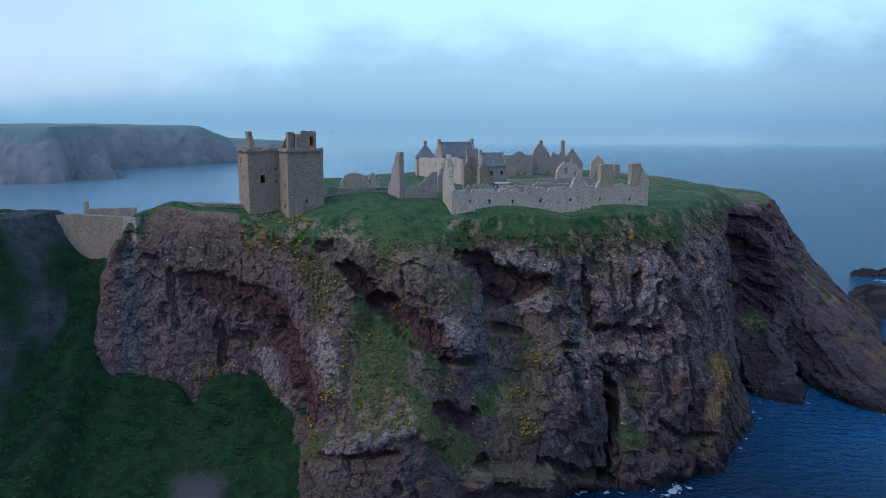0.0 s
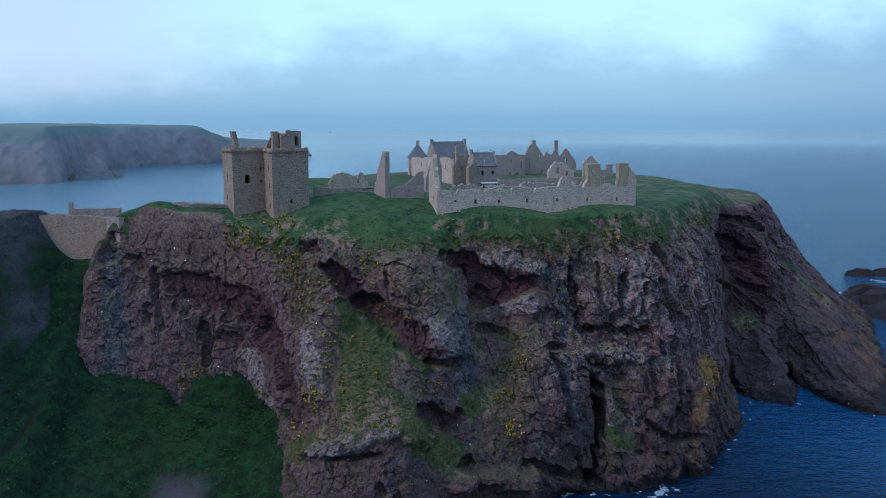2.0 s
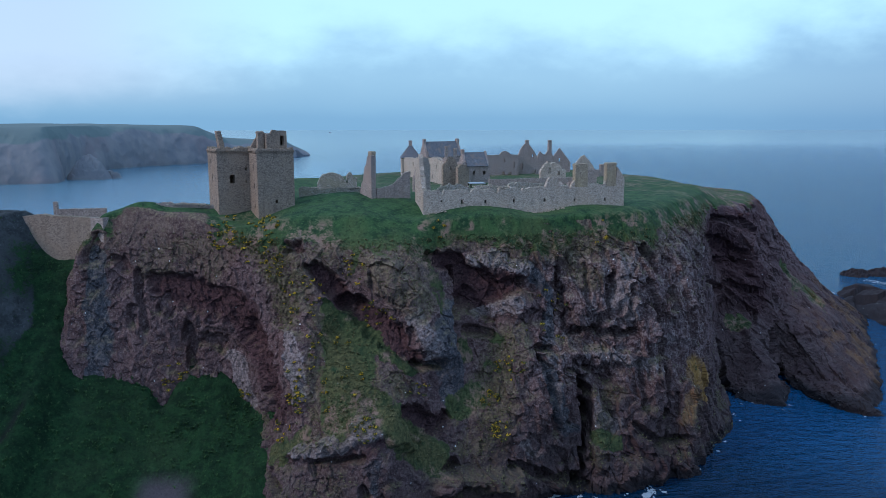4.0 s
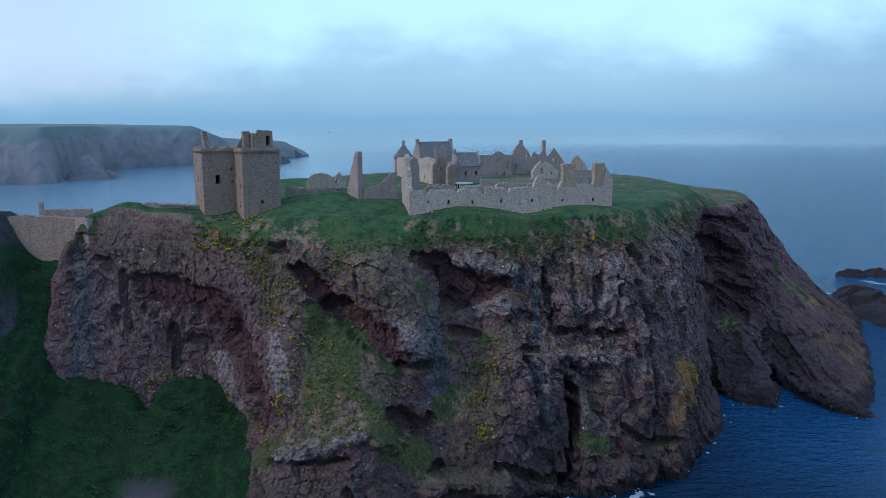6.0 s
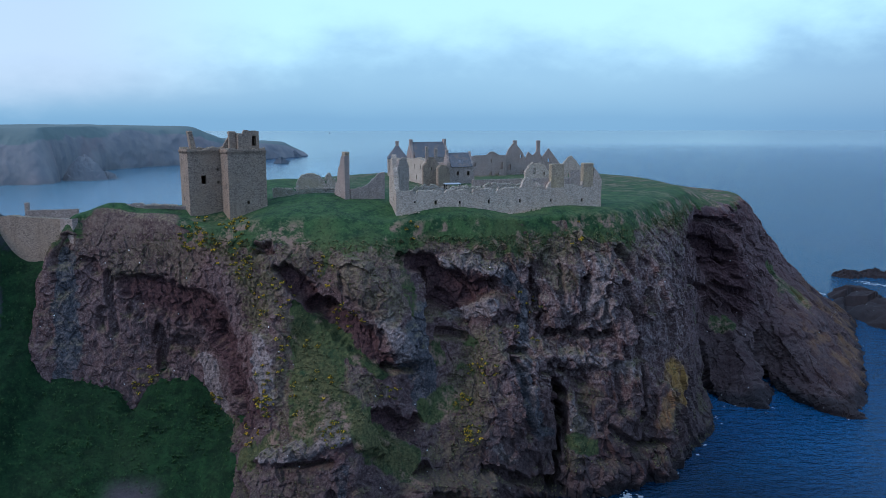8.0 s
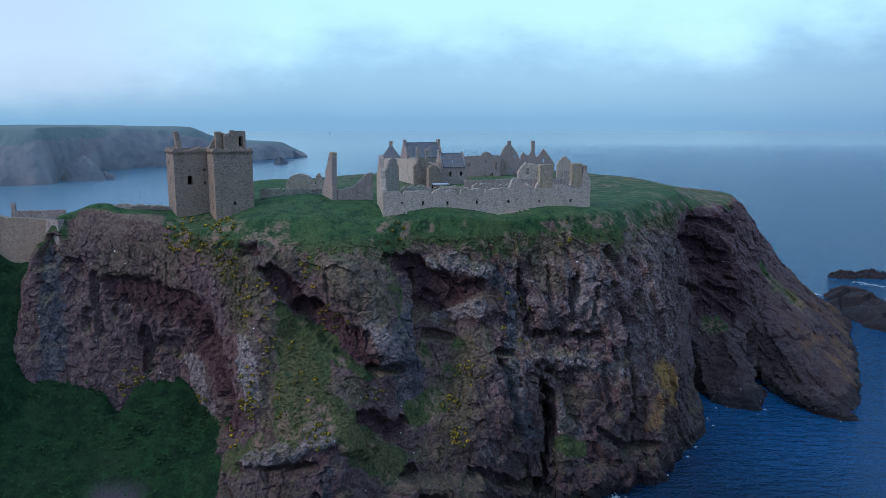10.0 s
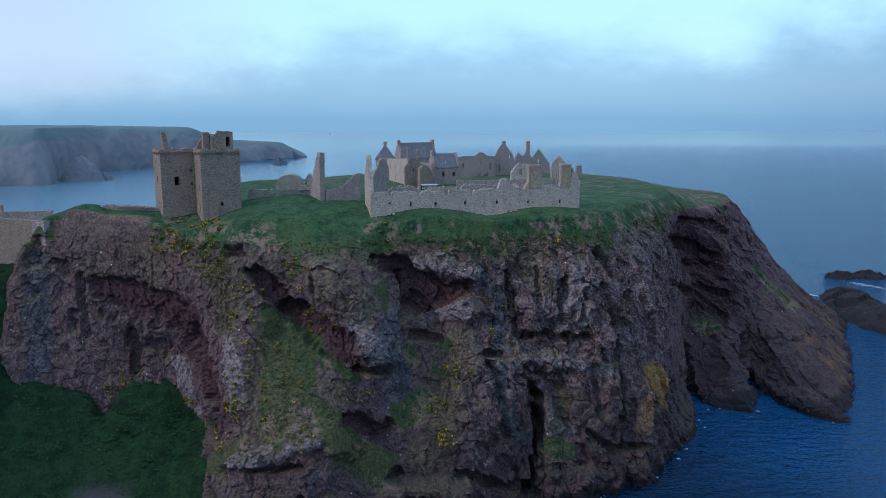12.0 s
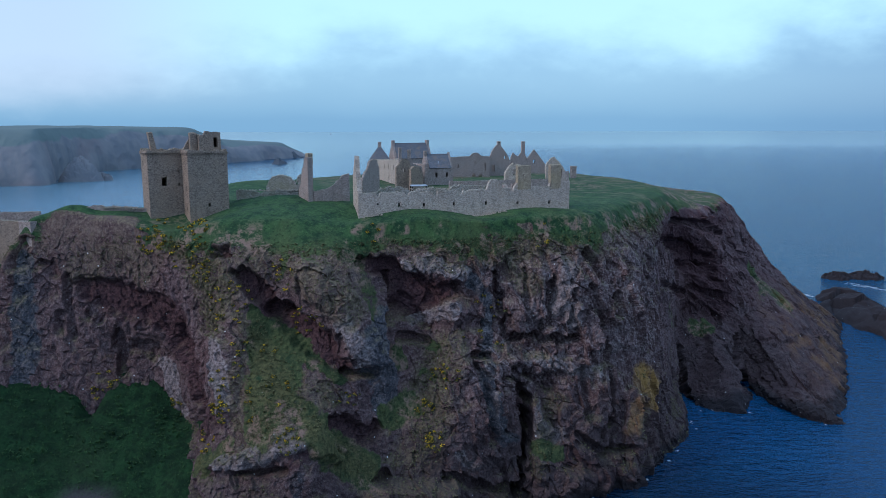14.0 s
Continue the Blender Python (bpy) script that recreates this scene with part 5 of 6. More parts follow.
    slab(cover, [(x, y, 59.35 + 0.03 * k) for k, (x, y) in enumerate(v)], 0.14, LEAD, "roof", "pale sheet roof")


stables()


# ---- the gable by the smithy and the low walls round it ----
def smithy():
    ob = thing("smithy_gable", (-6, 163, 56.5), "tall ruined stone gable with a chimney and broken low wall", "ruin")
    a = 22.0
    p = (-5.4, 161.2)
    wall(ob, (-8.2, 165.6), (-5.4, 161.2), 53.5, [(0, 57.6), (0.7, 59.6), (1.5, 60.6), (2.2, 62.8), (3.0, 63.4), (3.5, 65.0), (5.2, 65.2)], 1.1, (), STONE_GREY, rag=0.35, cell=0.35)
    x, y = -5.3, 162.6
    stack(ob, x, y, 64.0, 66.3, 1.0, 1.5, 33, STONE_CHIM, taper=0.95, cap=0.05)
    wall(ob, way(p, 1.2, 0, a), way(p, 8.6, 0, a), 53.5, [(0, 58.6), (0.6, 58.6), (3.0, 59.2), (5.4, 60.8), (6.0, 61.8), (7.7, 62.2)], 0.8, (), STONE_GREY, rag=0.2, cell=0.4)


smithy()


def low_walls():
    ob = thing("garden_wall", (-15, 168, 56), "low broken drystone wall across the grass", "wall")
    wall(ob, (-21.6, 167.2), (-6.4, 169.0), 53.5, [(0, 58.3), (5, 58.0), (11, 58.3), (15.3, 58.2)], 0.8, (), STONE_TURF, rag=0.35, cell=0.35)
    ob = thing("ruined_vault", (-17, 202, 56), "rounded ruined vault with pale lichened stones", "ruin")
    wall(ob, (-22.6, 199.5), (-12.6, 201.2), 53.5, [(0, 56.4), (0.5, 57.5), (1.4, 58.5), (2.7, 59.15), (4.4, 59.25), (5.8, 58.8), (6.8, 57.9), (7.4, 57.0), (7.7, 58.7), (8.5, 59.5), (9.0, 59.0), (9.5, 57.4), (10.1, 57.8)], 3.4, ((7.6, 56.6, 0.5, 1.0),), STONE_TURF, rag=0.22, cell=0.35)
    # parapet along the head of the cliff, west of the tower
    ob = thing("parapet", (-48, 160, 54.5), "low broken stone parapet topped with pale stones", "wall")
    wall(ob, (-53.5, 158.4), (-38.0, 160.6), 52.5, [(0, 55.4), (4, 55.8), (10, 55.8), (15.6, 55.3)], 0.8, (), STONE_GREY, rag=0.35, cell=0.35)
    # curtain wall that closes the gully, with the gatehouse stump behind
    ob = thing("curtain_wall", (-70, 157, 46), "tall plain stone curtain wall closing the gully", "wall")
    wall(ob, (-78.0, 159.5), (-62.4, 157.2), 36, [(0, 53.2), (5, 53.6), (10, 53.3), (15.8, 53.2)], 1.4, (), STONE_KEEP, rag=0.12)
    wall(ob, (-62.38, 157.2), (-59.0, 155.2), 38, [(0, 53.2), (3.9, 53.3)], 1.4, (), STONE_GREY, rag=0.12)
    wall(ob, (-96.0, 156.0), (-78.02, 159.5), 40, [(0, 53.4), (10, 54.0), (18.4, 53.3)], 1.2, (), STONE_GREY, rag=0.15)
    ob = thing("gatehouse_stump", (-70, 168, 50), "low gatehouse wall with one small chimney stub", "ruin")
    wall(ob, (-74.4, 167.6), (-64.0, 168.4), 40, [(0, 53.7), (10.4, 53.8)], 1.0, (), STONE_GREY, rag=0.08)
    stack(ob, -74.6, 168.2, 52, 55.3, 0.8, 0.8, 0, STONE_GREY)


low_walls()


# ---- the palace round its court ----
def pitched(name, p, w, d, base, eave, ridge, a, label, holes=(), stacks=(), end_holes=(), roofed=True, material=None):
    """A gabled house: long front of w metres at angle a from p, d metres deep."""
    ob = thing(name, (*way(p, w / 2, d / 2, a), base + 1), label, "house")
    mat = material or STONE_GREY
    q1, q2, q3 = way(p, w, 0, a), way(p, w, d, a), way(p, 0, d, a)
    t = 0.7
    peak = [(0, eave), (d / 2, ridge + 0.45), (d, eave)]
    wall(ob, p, way(q1, 0, 0, a), base, eave, t, holes, mat, rag=0.05)
    wall(ob, way(q1, 0, t, a), way(q2, 0, -t, a), base, [(0, eave + 0.4), (d / 2 - t, ridge + 0.45), (d - 2 * t, eave + 0.4)], t, (), mat, rag=0.05)
    wall(ob, q2, q3, base, eave, t, (), mat, rag=0.05)
    wall(ob, way(q3, 0, -t, a), way(p, 0, t, a), base, [(0, eave + 0.4), (d / 2 - t, ridge + 0.45), (d - 2 * t, eave + 0.4)], t, end_holes, mat, rag=0.05)
    if roofed:
        e = 0.25
        f = lambda u, v, z: (*way(p, u, v, a), z)
        slab(ob, [f(t, -e, eave - 0.05), f(w - t, -e, eave - 0.05), f(w - t, d / 2, ridge), f(t, d / 2, ridge)], 0.22, SLATE, "roof", "grey slate roof")
        slab(ob, [f(w - t, d + e, eave - 0.05), f(t, d + e, eave - 0.05), f(t, d / 2, ridge), f(w - t, d / 2, ridge)], 0.22, SLATE, "roof", "grey slate roof")
    for u, v, z1, wx, wy in stacks:
        x, y = way(p, u, v, a)
        stack(ob, x, y, ridge - 1.2, z1, wx, wy, a, mat)
    return ob


def palace():
    pitched("slated_hall", (4.4, 296.5), 15.0, 8.0, 47, 58.6, 64.3, 24, "big slate-roofed hall with a chimney on each gable", ((4, 54, 1, 1.6), (8, 54, 1, 1.6)),
            ((0.5, 4, 65.3, 0.9, 1.6), (14.5, 4, 65.3, 0.9, 1.8)), material=STONE_GREY)
    # the pavilion: a square block under a steep hipped roof with a stack at its peak
    p, w, a = (-5.6, 301.5), 7.4, 6
    ob = thing("pavilion", (*way(p, w / 2, w / 2, a), 48), "square pale pavilion with a steep hipped slate roof", "house")
    c = [p, way(p, w, 0, a), way(p, w, w, a), way(p, 0, w, a)]
    wall(ob, c[0], c[1], 47, 58.0, 0.7, ((1.6, 55.4, 0.8, 1.4), (5.4, 55.4, 0.8, 1.4), (2.4, 51.5, 0.8, 1.4), (4.6, 51.5, 0.8, 1.4)), STONE_PALE, rag=0.05)
    wall(ob, way(c[1], 0, 0.7, a), c[2], 47, 58.0, 0.7, (), STONE_PALE, rag=0.05)
    wall(ob, way(c[2], -0.7, 0, a), c[3], 47, 58.0, 0.7, (), STONE_PALE, rag=0.05)
    wall(ob, way(c[3], 0, -0.7, a), way(c[0], 0, 0.7, a), 47, 58.0, 0.7, ((3, 55.4, 0.8, 1.4),), STONE_PALE, rag=0.05)
    eaves = [way(p, u, v, a) for u, v in ((-0.3, -0.3), (w + 0.3, -0.3), (w + 0.3, w + 0.3), (-0.3, w + 0.3))]
    crown = [way(p, u, v, a) for u, v in ((3.3, 3.3), (4.1, 3.3), (4.1, 4.1), (3.3, 4.1))]
    for k in range(4):
        e, f, g, h = eaves[k], eaves[(k + 1) % 4], crown[(k + 1) % 4], crown[k]
        slab(ob, [(*e, 57.9), (*f, 57.9), (*g, 62.9), (*h, 62.9)], 0.2, SLATE, "roof", "grey slate roof")
    x, y = way(p, 3.7, 3.7, a)
    stack(ob, x, y, 61.5, 64.6, 1.3, 1.3, a, STONE_GREY)
    ob = pitched("slated_house", (17.2, 247.0), 8.6, 6.6, 50, 58.0, 62.3, 20, "slate-roofed house with one crow-stepped gable", ((3.0, 55.2, 0.8, 1.3), (6.6, 55.2, 0.8, 1.3)), ((0.4, 3.3, 63.3, 0.8, 1.2),), ((3.0, 56.0, 0.7, 1.2),), material=STONE_GREY)
    x, y = way((17.2, 247.0), 3.2, 1.2, 20)
    slab(ob, [(x, y - 0.3, 58.95), (x + 1.0, y - 0.3, 58.95), (x + 1.0, y + 0.5, 60.0), (x, y + 0.5, 60.0)], 0.1, LEAD, "skylight", "pale skylight")
    # west range, two rows of windows, running towards the brow
    ob = thing("west_range", (4, 268, 54), "roofless pale two-storey range with rows of windows", "ruin")
    holes = [(u, z, 1.0, 1.5) for u, z in ((8, 55.5), (18, 56.0), (27, 56.3), (36, 56.6), (45, 56.9), (54, 57.2))] + [(u, z, 1.0, 1.4) for u, z in ((12, 52.2), (24, 52.6), (36, 53.0), (48, 53.6))]
    wall(ob, (-4.6, 300.0), (10.4, 238.0), 47, [(0, 58.2), (20, 58.9), (40, 59.9), (52, 60.8), (58, 60.0), (63.8, 60.8)], 1.6, holes, STONE_PALE, rag=0.25, cell=0.6)
    # rear wall added so that the windows look dark
    wall(ob, (1.6, 300.0), (16.4, 244.6), 47, [(0, 57.0), (30, 58.4), (57, 59.4)], 0.9, (), STONE_GREY, rag=0.2, cell=0.8)
    wall(ob, (10.6, 237.6), (15.6, 243.0), 48, [(0, 60.8), (2.4, 60.2), (7.3, 58.5)], 0.9, (), STONE_GREY, rag=0.25)
    # broken walls between the ranges
    ob = thing("stepped_gable", (4, 190, 57), "broken stepped gable of grey rubble", "ruin")
    wall(ob, (2.7, 189.0), (6.6, 192.0), 53, [(0, 58.6), (0.8, 60.6), (1.6, 61.4), (2.2, 63.0), (3.0, 63.6), (4.2, 63.2), (4.9, 61.0)], 0.8, (), STONE_GREY, rag=0.3, cell=0.4)
    ob = thing("ruined_chimney_wall", (12, 208, 57), "ruined wall with two slender chimneys", "ruin")
    wall(ob, (9.8, 207.0), (14.2, 209.0), 53, [(0, 60.6), (1.4, 62.6), (2.6, 63.0), (3.8, 61.6), (4.8, 60.0)], 0.9, ((2.2, 59.4, 0.6, 0.9),), STONE_KEEP, rag=0.4, cell=0.4)
    stack(ob, 10.7, 208.2, 60.4, 65.8, 0.75, 0.75, 20, STONE_GREY)
    stack(ob, 13.1, 209.0, 60.0, 65.2, 0.75, 0.75, 20, STONE_GREY)
    ob = thing("wall_stub", (15, 205, 57), "brownish broken stub of rubble wall", "ruin")
    wall(ob, (13.8, 204.0), (16.8, 206.0), 53, [(0, 60.2), (1.0, 61.2), (2.6, 60.8), (3.6, 59.4)], 1.2, (), STONE_KEEP, rag=0.3, cell=0.4)
    # north range
    ob = thing("north_range", (34, 304, 53), "roofless grey range with windows and doorways", "ruin")
    wall(ob, (24.0, 301.0), (40.4, 306.5), 46, [(0, 58.8), (9.0, 59.0), (11.2, 60.6), (12.6, 60.2), (14, 59.0), (17.3, 58.9)], 0.9,
         ((4.0, 54.6, 1.0, 1.6), (10.8, 50.6, 1.3, 1.8), (13.6, 49.6, 1.5, 2.6), (11.0, 56.2, 0.8, 1.2), (15.4, 53.6, 1.0, 2.6)), STONE_GREY, rag=0.15)
    wall(ob, (24.4, 302.0), (22.4, 309.0), 46, 58.6, 0.9, (), STONE_GREY)
    # back wall added behind the openings to darken them
    wall(ob, (22.6, 309.6), (39.6, 314.6), 46, 57.6, 0.9, (), STONE_GREY)
    ob = thing("hall_gable", (45, 313, 54), "tall hall gable with a chimney, window and doorway", "ruin")
    wall(ob, (40.4, 311.5), (50.4, 314.5), 45, [(0, 57.2), (1.6, 61.0), (3.2, 63.0), (4.9, 63.0), (7.8, 59.2), (10.4, 54.0)], 0.9, ((2.0, 52.6, 1.2, 2.6), (7.3, 49.2, 1.8, 3.4), (6.9, 57.6, 0.7, 1.2)), STONE_GREY, rag=0.12)
    stack(ob, 44.4, 313.4, 61.5, 64.5, 1.4, 1.2, 16, STONE_GREY)
    # wall added behind the gable, darkening its window and doorway
    wall(ob, (41.0, 318.0), (50.0, 320.6), 45, [(0, 57.0), (9.4, 56.6)], 0.9, (), STONE_GREY)
    wall(ob, (40.6, 307.0), (40.6, 311.3), 45, [(0, 58.4), (4.3, 58.6)], 0.8, (), STONE_GREY)
    ob = thing("tall_stack", (55, 326, 58), "slender tall chimney on a broken gable", "ruin")
    wall(ob, (50.4, 324.5), (57.6, 326.6), 46, [(0, 57.6), (1.0, 59.6), (2.2, 58.4), (3.4, 58.0), (5.0, 60.2), (6.4, 58.4), (7.5, 56.4)], 0.9, (), STONE_GREY, rag=0.12)
    stack(ob, 55.5, 326.8, 57.6, 64.1, 1.5, 1.2, 16, STONE_GREY)
    ob = thing("east_gable", (62, 336, 56), "roofless pointed gable with one window", "ruin")
    wall(ob, (58.2, 334.8), (66.2, 337.0), 46, [(0, 56.6), (3.2, 60.5), (8.3, 54.2)], 0.9, ((3.2, 54.6, 0.9, 1.5),), STONE_GREY, rag=0.12)
    ob = thing("chapel_ruin", (46, 255, 55), "pale ruined chapel wall with a pointed window", "ruin")
    wall(ob, (42.2, 254.0), (50.8, 256.0), 49, [(0, 56.0), (1.0, 57.4), (2.6, 59.4), (3.6, 58.8), (5.0, 58.6), (7.0, 57.4), (8.8, 56.2)], 1.5, ((3.0, 55.2, 1.1, 2.0), (6.4, 54.6, 0.8, 1.2)), STONE_PALE, rag=0.55, cell=0.4)
    wall(ob, (50.8, 256.9), (49.4, 263), 49, [(0, 56.2), (6.2, 56.8)], 0.9, (), STONE_GREY, rag=0.25)
    ob = thing("court_gable", (64, 289, 54), "pale rounded ruined gable", "ruin")
    wall(ob, (60.0, 288.0), (67.6, 290.0), 46, [(0, 56.6), (1.6, 58.6), (3.2, 59.4), (5.2, 57.6), (7.8, 54.0)], 0.9, ((2.4, 51.6, 0.9, 1.6),), STONE_PALE, rag=0.2, cell=0.45)
    ob = thing("court_wall", (66, 285, 52), "dark low court wall", "wall")
    wall(ob, (61.8, 283.6), (68.0, 285.2), 46, 54.4, 0.8, (), STONE_GREY, rag=0.1)
    ob = thing("lone_stack", (70.6, 292, 52), "lone square chimney stack", "ruin")
    stack(ob, 70.6, 292.0, 46, 56.0, 2.0, 1.6, 14, STONE_GREY)
    ob = thing("terrace_wall", (30, 235, 54), "long low terrace wall before the court", "wall")
    wall(ob, (24.0, 233.0), (58.0, 241.0), 49, [(0, 54.9), (34.9, 55.1)], 1.0, (), STONE_GREY, rag=0.12)


palace()


# ---- growth and foam ----
def stuff(name, verts, faces, material, label, category, smooth=False):
    me = bpy.data.meshes.new(name)
    me.from_pydata(verts, [], faces)
    me.materials.append(material)
    return tagged(new(name, me), label, category, kind="stuff")


def spread(weight, count, seed):
    """Random spots of the rock's skin, the likelier the higher the weight."""
    rng = np.random.default_rng(seed)
    place, normal = SURFACE["place"][:-30].reshape(-1, 3), SURFACE["normal"][:-30].reshape(-1, 3)
    w = weight[:-30].reshape(-1) * (place[:, 1] < 262) * (place[:, 2] < 50.5) * (place[:, 0] > -66)
    w = w / w.sum()
    at = rng.choice(len(w), count, p=w)
    return place[at] + rng.normal(0, 0.12, (count, 3)) * (1, 1, 0), normal[at], rng


def blades(name, place, normal, rng, height, material, label):
    """Tussocks: a few bent blades fanning out from each root."""
    place, normal = np.repeat(place, 5, 0), np.repeat(normal, 5, 0)
    count = len(place)
    size = np.repeat(height * rng.uniform(0.5, 1.5, count // 5), 5)[:, None]
    up = np.stack([normal[:, 0] * 0.5, normal[:, 1] * 0.5, np.full(count, 0.8)], -1)
    a = rng.uniform(0, 2 * math.pi, count)
    out = np.stack([np.cos(a), np.sin(a), 0 * a], -1)
    side = np.stack([-np.sin(a), np.cos(a), 0 * a], -1) * size * 0.22
    root, mid, tip = place - up * 0.08, place + up * size * 0.6 + out * size * 0.25, place + up * size * 0.8 + out * size * 0.75
    verts = np.stack([root - side, root + side, mid + side * 0.7, mid - side * 0.7, tip], 1).reshape(-1, 3).tolist()
    faces = [f for k in range(0, 5 * count, 5) for f in ((k, k + 1, k + 2, k + 3), (k + 3, k + 2, k + 4))]
    return stuff(name, verts, faces, material, label, "grass")


def tufts(name, weight, count, seed, height, material, label):
    place, normal, rng = spread(weight, count, seed)
    return blades(name, place, normal, rng, height, material, label)


def nettles(count):
    """Rank grass and nettles on the floor of the gully."""
    rng = np.random.default_rng(17)
    place = SURFACE["gully"]
    clump = ease(layered(place, 5.0, 3, 181), -0.2, 0.4)
    w = SURFACE["gully_grass"] * (place[:, 0] > -85) * (place[:, 0] < -18) * (place[:, 1] > 112) * (place[:, 1] < 158) * (0.15 + clump)
    at = rng.choice(len(w), count, p=w / w.sum())
    spot = place[at] + rng.uniform(-0.9, 0.9, (count, 3)) * (1, 1, 0)
    blades("nettle", spot, np.tile((0.0, 0.0, 1.0), (count, 1)), rng, 0.42, NETTLE, "rank dark nettles and tall grass in the gully")


def gorse():
    """Low spiny bushes in yellow flower, in the clusters where they grow: x, z, spread, how many."""
    rng = np.random.default_rng(5)
    place = SURFACE["place"]
    flat = place[:-40].reshape(-1, 3)
    flat = flat[(flat[:, 1] < 172) & (flat[:, 2] > 6) & (flat[:, 0] > -64) & (flat[:, 0] < 62)]
    leaf_v, leaf_f, bloom_v, bloom_f = [], [], [], []
    for x, z, r, count in ((-34, 50.5, 3.0, 24), (-25, 49.5, 5.0, 34), (-22, 45.5, 2.2, 12), (-17, 40, 4.5, 18), (-12, 28, 7, 24), (-8, 45, 3, 10), (-3, 37, 3.5, 14), (-17, 23, 2.2, 16), (-4, 20, 2.0, 12),
                           (18.5, 20, 1.6, 12), (20, 15, 2.0, 12), (22, 26, 3.0, 12), (-44, 21, 4.0, 14), (-31, 17, 2.6, 16), (8, 51.5, 2, 3), (40, 51, 3, 3), (-20, 17, 2.0, 10), (5, 23, 2, 5), (30, 34, 6, 8)):
        d = ((flat[:, 0] - x) / r) ** 2 + ((flat[:, 2] - z) / r) ** 2
        near = np.nonzero(d < 1)[0]
        if not len(near):
            continue
        for i in rng.choice(near, int(count * 1.5)):
            c = flat[i]
            size = rng.uniform(0.2, 0.6)
            for k in range(46):
                q = rng.normal(0, 1, 3)
                q /= np.linalg.norm(q)
                q[2] = abs(q[2])
                at = c + q * size * rng.uniform(0.6, 1.0) * (1, 1, 0.8)
                a, b = rng.normal(0, 0.11, 3), rng.normal(0, 0.11, 3)
                lit = k % 2 and q[2] > 0.15
                vs, fs = (bloom_v, bloom_f) if lit else (leaf_v, leaf_f)
                s = 0.95 if lit else 1.25
                n = len(vs)
                vs += [tuple(at + a * s), tuple(at + b * s), tuple(at - (a + b) * 0.7 * s)]
                fs.append((n, n + 1, n + 2))
    stuff("gorse_bush", leaf_v, leaf_f, GORSE_LEAF, "low spiny green gorse on the ledges", "bush")
    stuff("gorse_bloom", bloom_v, bloom_f, GORSE, "bright yellow gorse flowers on the ledges", "flower")


def foam():
    """Broken white water along the foot of the rock."""
    line = curve_round(FOOT + [tuple(HEART + (np.array(b) - HEART) * 1.12) for b in BEHIND], [80] * (len(FOOT) + len(BEHIND)))
    line = line[13 * 80:30 * 80]
    d = np.gradient(line, axis=0)
    out = np.stack([d[:, 1], -d[:, 0]], -1) / np.linalg.norm(d, axis=1, keepdims=True)
    off = np.linspace(-1.5, 5.5, 44)
    grid = line[None] + out[None] * off[:, None, None]
    p = np.concatenate([grid, np.zeros(grid.shape[:2] + (1,))], -1)
    amount = layered(p, (1.5, 1.5, 1.5), 4, 201, 0.6) + 0.30 * lattice(p, 9.0, 207)
    keep_ = amount > (0.58 + 0.07 * np.abs(off - 0.5))[:, None]
    verts, faces, known = [], [], {}
    for i in range(grid.shape[0] - 1):
        for j in range(grid.shape[1] - 1):
            if keep_[i, j]:
                ids = []
                for a, b in ((i, j), (i, j + 1), (i + 1, j + 1), (i + 1, j)):
                    if (a, b) not in known:
                        known[a, b] = len(verts)
                        verts.append((grid[a, b, 0], grid[a, b, 1], 0.05 + 0.10 * max(0.0, float(amount[a, b]))))
                    ids.append(known[a, b])
                faces.append(ids)
    stuff("foam", verts, faces, FOAM, "broken white foam along the waterline", "foam")


def wash(x, y, length, width, turn, seed, thin=0.22):
    """A patch of foam streaks lying on the water."""
    u, v = np.meshgrid(np.linspace(-1, 1, 90), np.linspace(-1, 1, 40))
    c, s = math.cos(radians(turn)), math.sin(radians(turn))
    a, b = u * length / 2, v * width / 2
    p = np.stack([x + a * c - b * s, y + a * s + b * c, 0 * u + seed], -1)
    amount = layered(p, (1.4, 1.4, 9), 4, seed, 0.6) - 0.6 * (u ** 2 + v ** 2) - thin + 0.3
    verts, faces, known = [], [], {}
    for i, j in zip(*np.nonzero(amount[:-1, :-1] > 0)):
        ids = []
        for a, b in ((i, j), (i, j + 1), (i + 1, j + 1), (i + 1, j)):
            if (a, b) not in known:
                known[a, b] = len(verts)
                verts.append((p[a, b, 0], p[a, b, 1], 0.06 + 0.12 * max(0.0, float(amount[a, b]))))
            ids.append(known[a, b])
        faces.append(ids)
    if faces:
        stuff("foam", verts, faces, FOAM, "thin white foam streaks on the dark sea", "foam")


for k, (x, y, length, width, turn) in enumerate(((208, 338, 30, 8, -55), (50, 142, 11, 4, 25), (70, 161, 5, 1.6, 60), (176, 318, 14, 4, -60), (-262, 1440, 50, 8, 20), (-375, 1222, 22, 6, 5), (-446, 940, 24, 5, 5), (-400, 955, 26, 5, 10), (-262, 1318, 46, 8, 15), (118, 184, 5, 3, 20))):
    wash(x, y, length, width, turn, 300 + k)


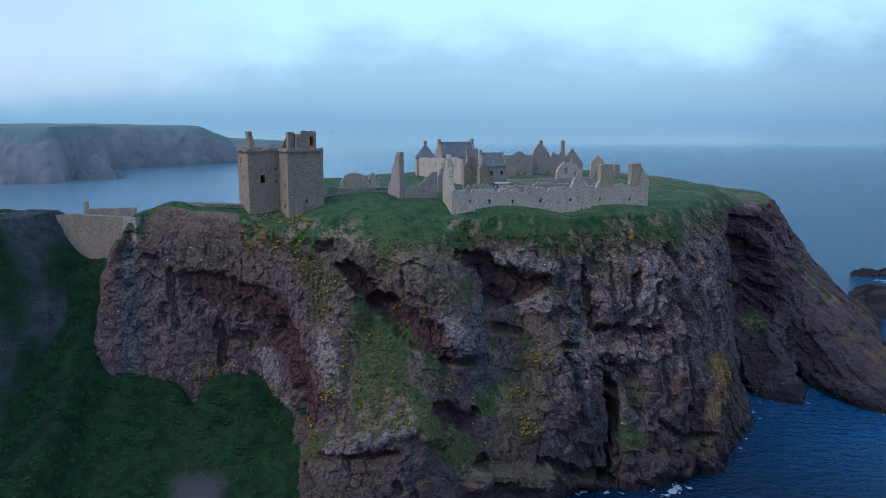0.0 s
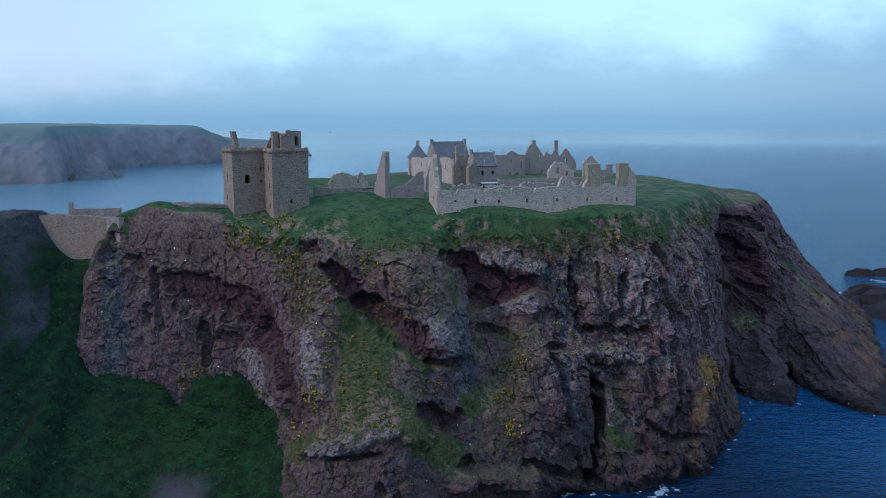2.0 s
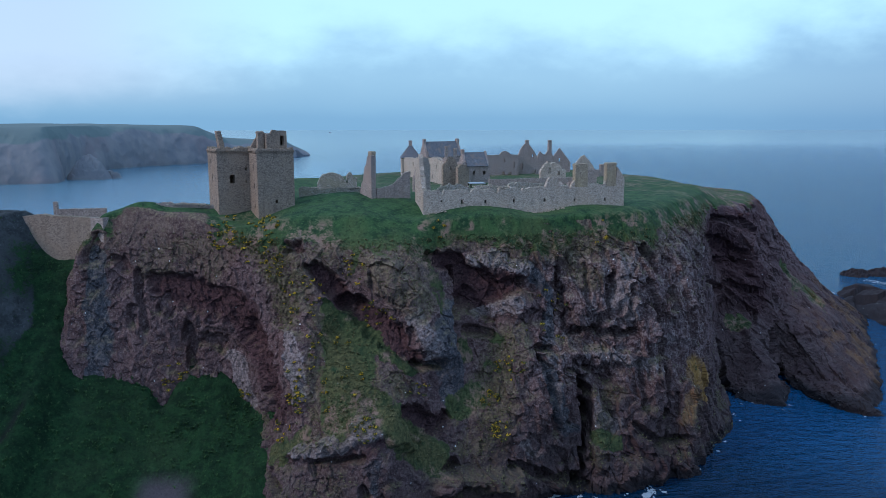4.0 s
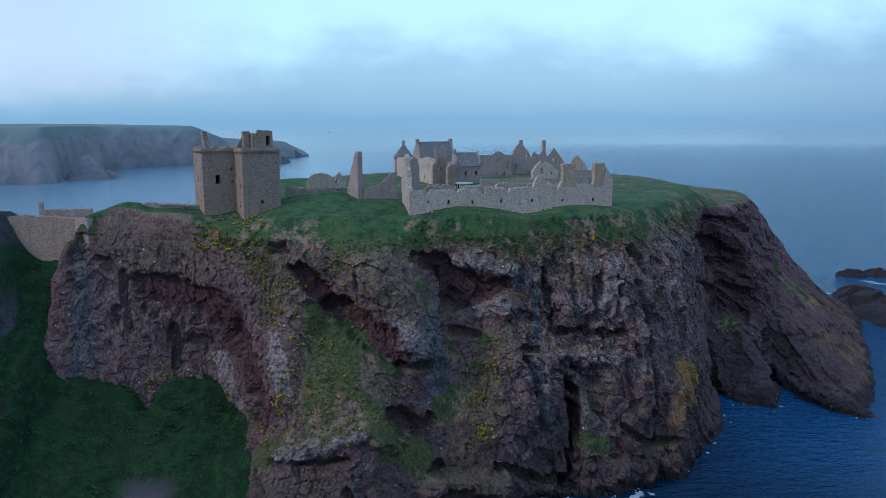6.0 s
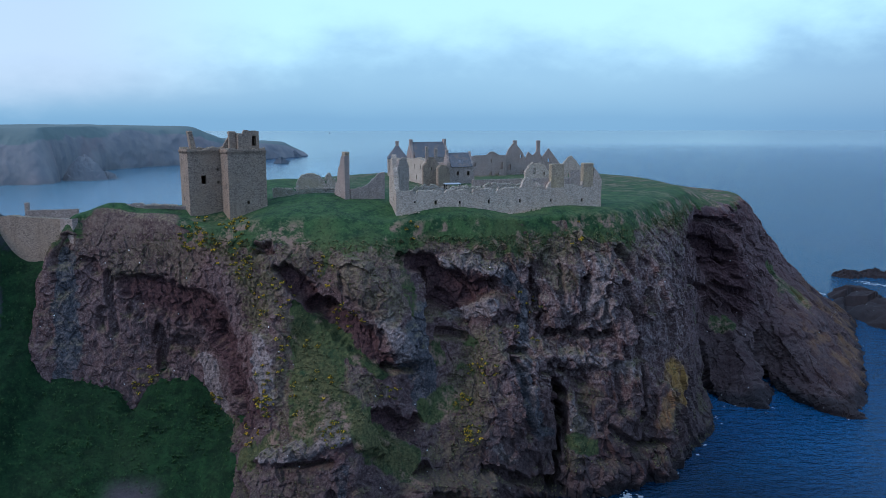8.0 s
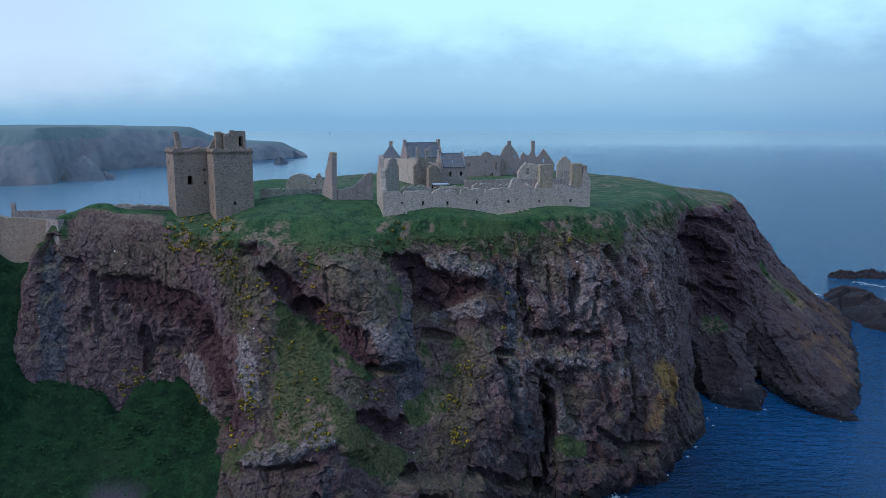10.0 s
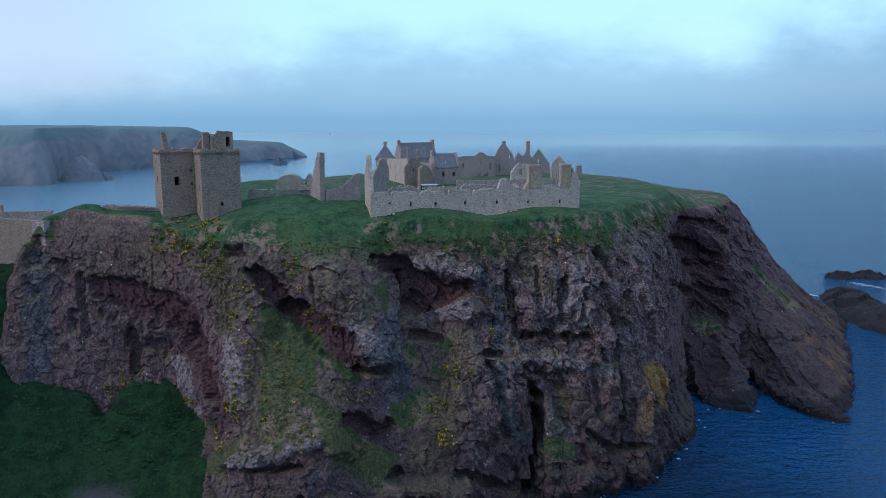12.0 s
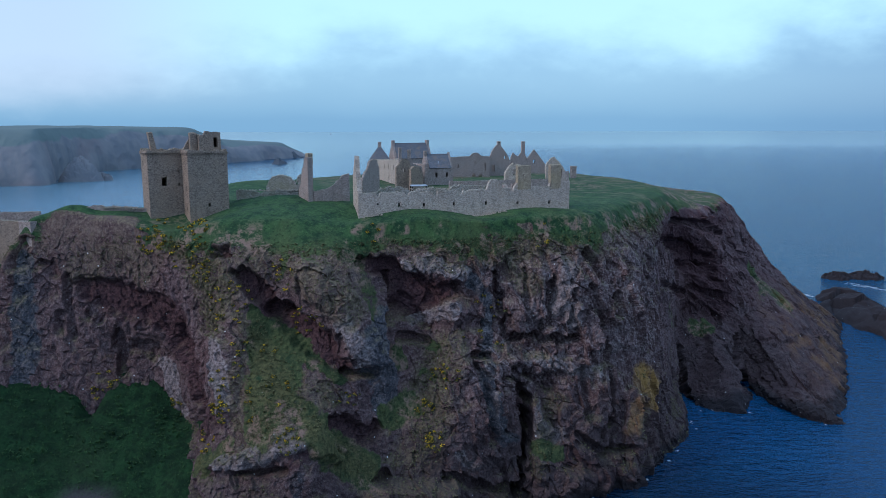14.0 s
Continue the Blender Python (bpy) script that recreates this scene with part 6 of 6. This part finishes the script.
def rubble(name, spots, seed, label):
    """Loose fallen stones; spots: x, y, z, reach, how many, size."""
    rng = np.random.default_rng(seed)
    verts, faces = [], []
    for x, y, z, reach_x, reach_y, count, size in spots:
        for _ in range(count):
            c = np.array((x + rng.uniform(-1, 1) * reach_x, y + rng.uniform(-1, 1) * reach_y, 0))
            c[2] = (top_height(c[0], c[1]) if z is None else z) + 0.08
            s = size * rng.uniform(0.5, 1.3, 3) * (1, 1, 0.7)
            turn = rng.uniform(0, math.pi)
            n = len(verts)
            for sx, sy, sz in itertools.product((-1, 1), (-1, 1), (-1, 1)):
                q = np.array((sx, sy, sz)) * s * 0.5 * rng.uniform(0.7, 1.1, 3)
                verts.append((c[0] + q[0] * math.cos(turn) - q[1] * math.sin(turn), c[1] + q[0] * math.sin(turn) + q[1] * math.cos(turn), c[2] + q[2]))
            faces += [tuple(n + i for i in f) for f in ((0, 1, 3, 2), (4, 6, 7, 5), (0, 4, 5, 1), (2, 3, 7, 6), (0, 2, 6, 4), (1, 5, 7, 3))]
    stuff(name, verts, faces, STONE_PALE, label, "stone")


rubble("fallen_stone", ((30, 159.3, None, 5, 0.5, 50, 0.4), (8, 153.7, None, 2.5, 0.3, 16, 0.35), (-17, 199, None, 6, 1.5, 80, 0.5), (-14, 168.6, 58.15, 7.0, 0.3, 60, 0.38),
                        (-45.5, 159.7, 55.55, 6.0, 0.35, 80, 0.4), (-20, 199.6, 57.6, 2.0, 0.3, 0, 0.4), (20, 157.6, 59.3, 6, 0.3, 20, 0.4), (12, 206, None, 5, 3, 40, 0.6)), 7,
       "pale fallen stones along the ruined walls")
tufts("dry_tussock", SURFACE["moss"] ** 2, 9000, 2, 0.3, STRAW, "dry olive tussocks clinging to the cliff")
nettles(3500)
gorse()
foam()


def boat(x, y, turn):
    """A small white fishing boat far out."""
    ob = thing("fishing_boat", (x, y, 0), "small white fishing boat far out on the sea", "boat")

    def hull():
        bm = bmesh.new()
        rings = []
        for u, w, low in ((-6, 1.5, -0.3), (-3, 1.9, -0.6), (1, 1.9, -0.6), (4, 1.2, -0.4), (6.2, 0.1, 0.3)):
            rings.append([bm.verts.new(v) for v in ((u, -w, 1.3 + 0.05 * u), (u, -w * 0.7, low), (u, w * 0.7, low), (u, w, 1.3 + 0.05 * u))])
        for a, b in zip(rings, rings[1:]):
            for i in range(3):
                bm.faces.new((a[i], a[i + 1], b[i + 1], b[i]))
            bm.faces.new((a[3], a[0], b[0], b[3]))
        bm.faces.new(rings[0])
        return bm
    for name, bm in (("hull", hull()), ("cabin", bmesh.new())):
        if name == "cabin":
            bmesh.ops.create_cube(bm, size=1, matrix=Matrix.Translation((-1.5, 0, 2.4)) @ Matrix.Diagonal((3.6, 2.4, 2.2, 1)))
            bmesh.ops.bevel(bm, geom=bm.edges[:], offset=0.15, segments=1, affect="EDGES")
        bmesh.ops.transform(bm, matrix=pose(x, y, 0, 0, 0, turn), verts=bm.verts[:])
        me = bpy.data.meshes.new(name)
        bm.to_mesh(me)
        bm.free()
        under(name, me, WHITE, ob)


boat(-575, 4200, 10)
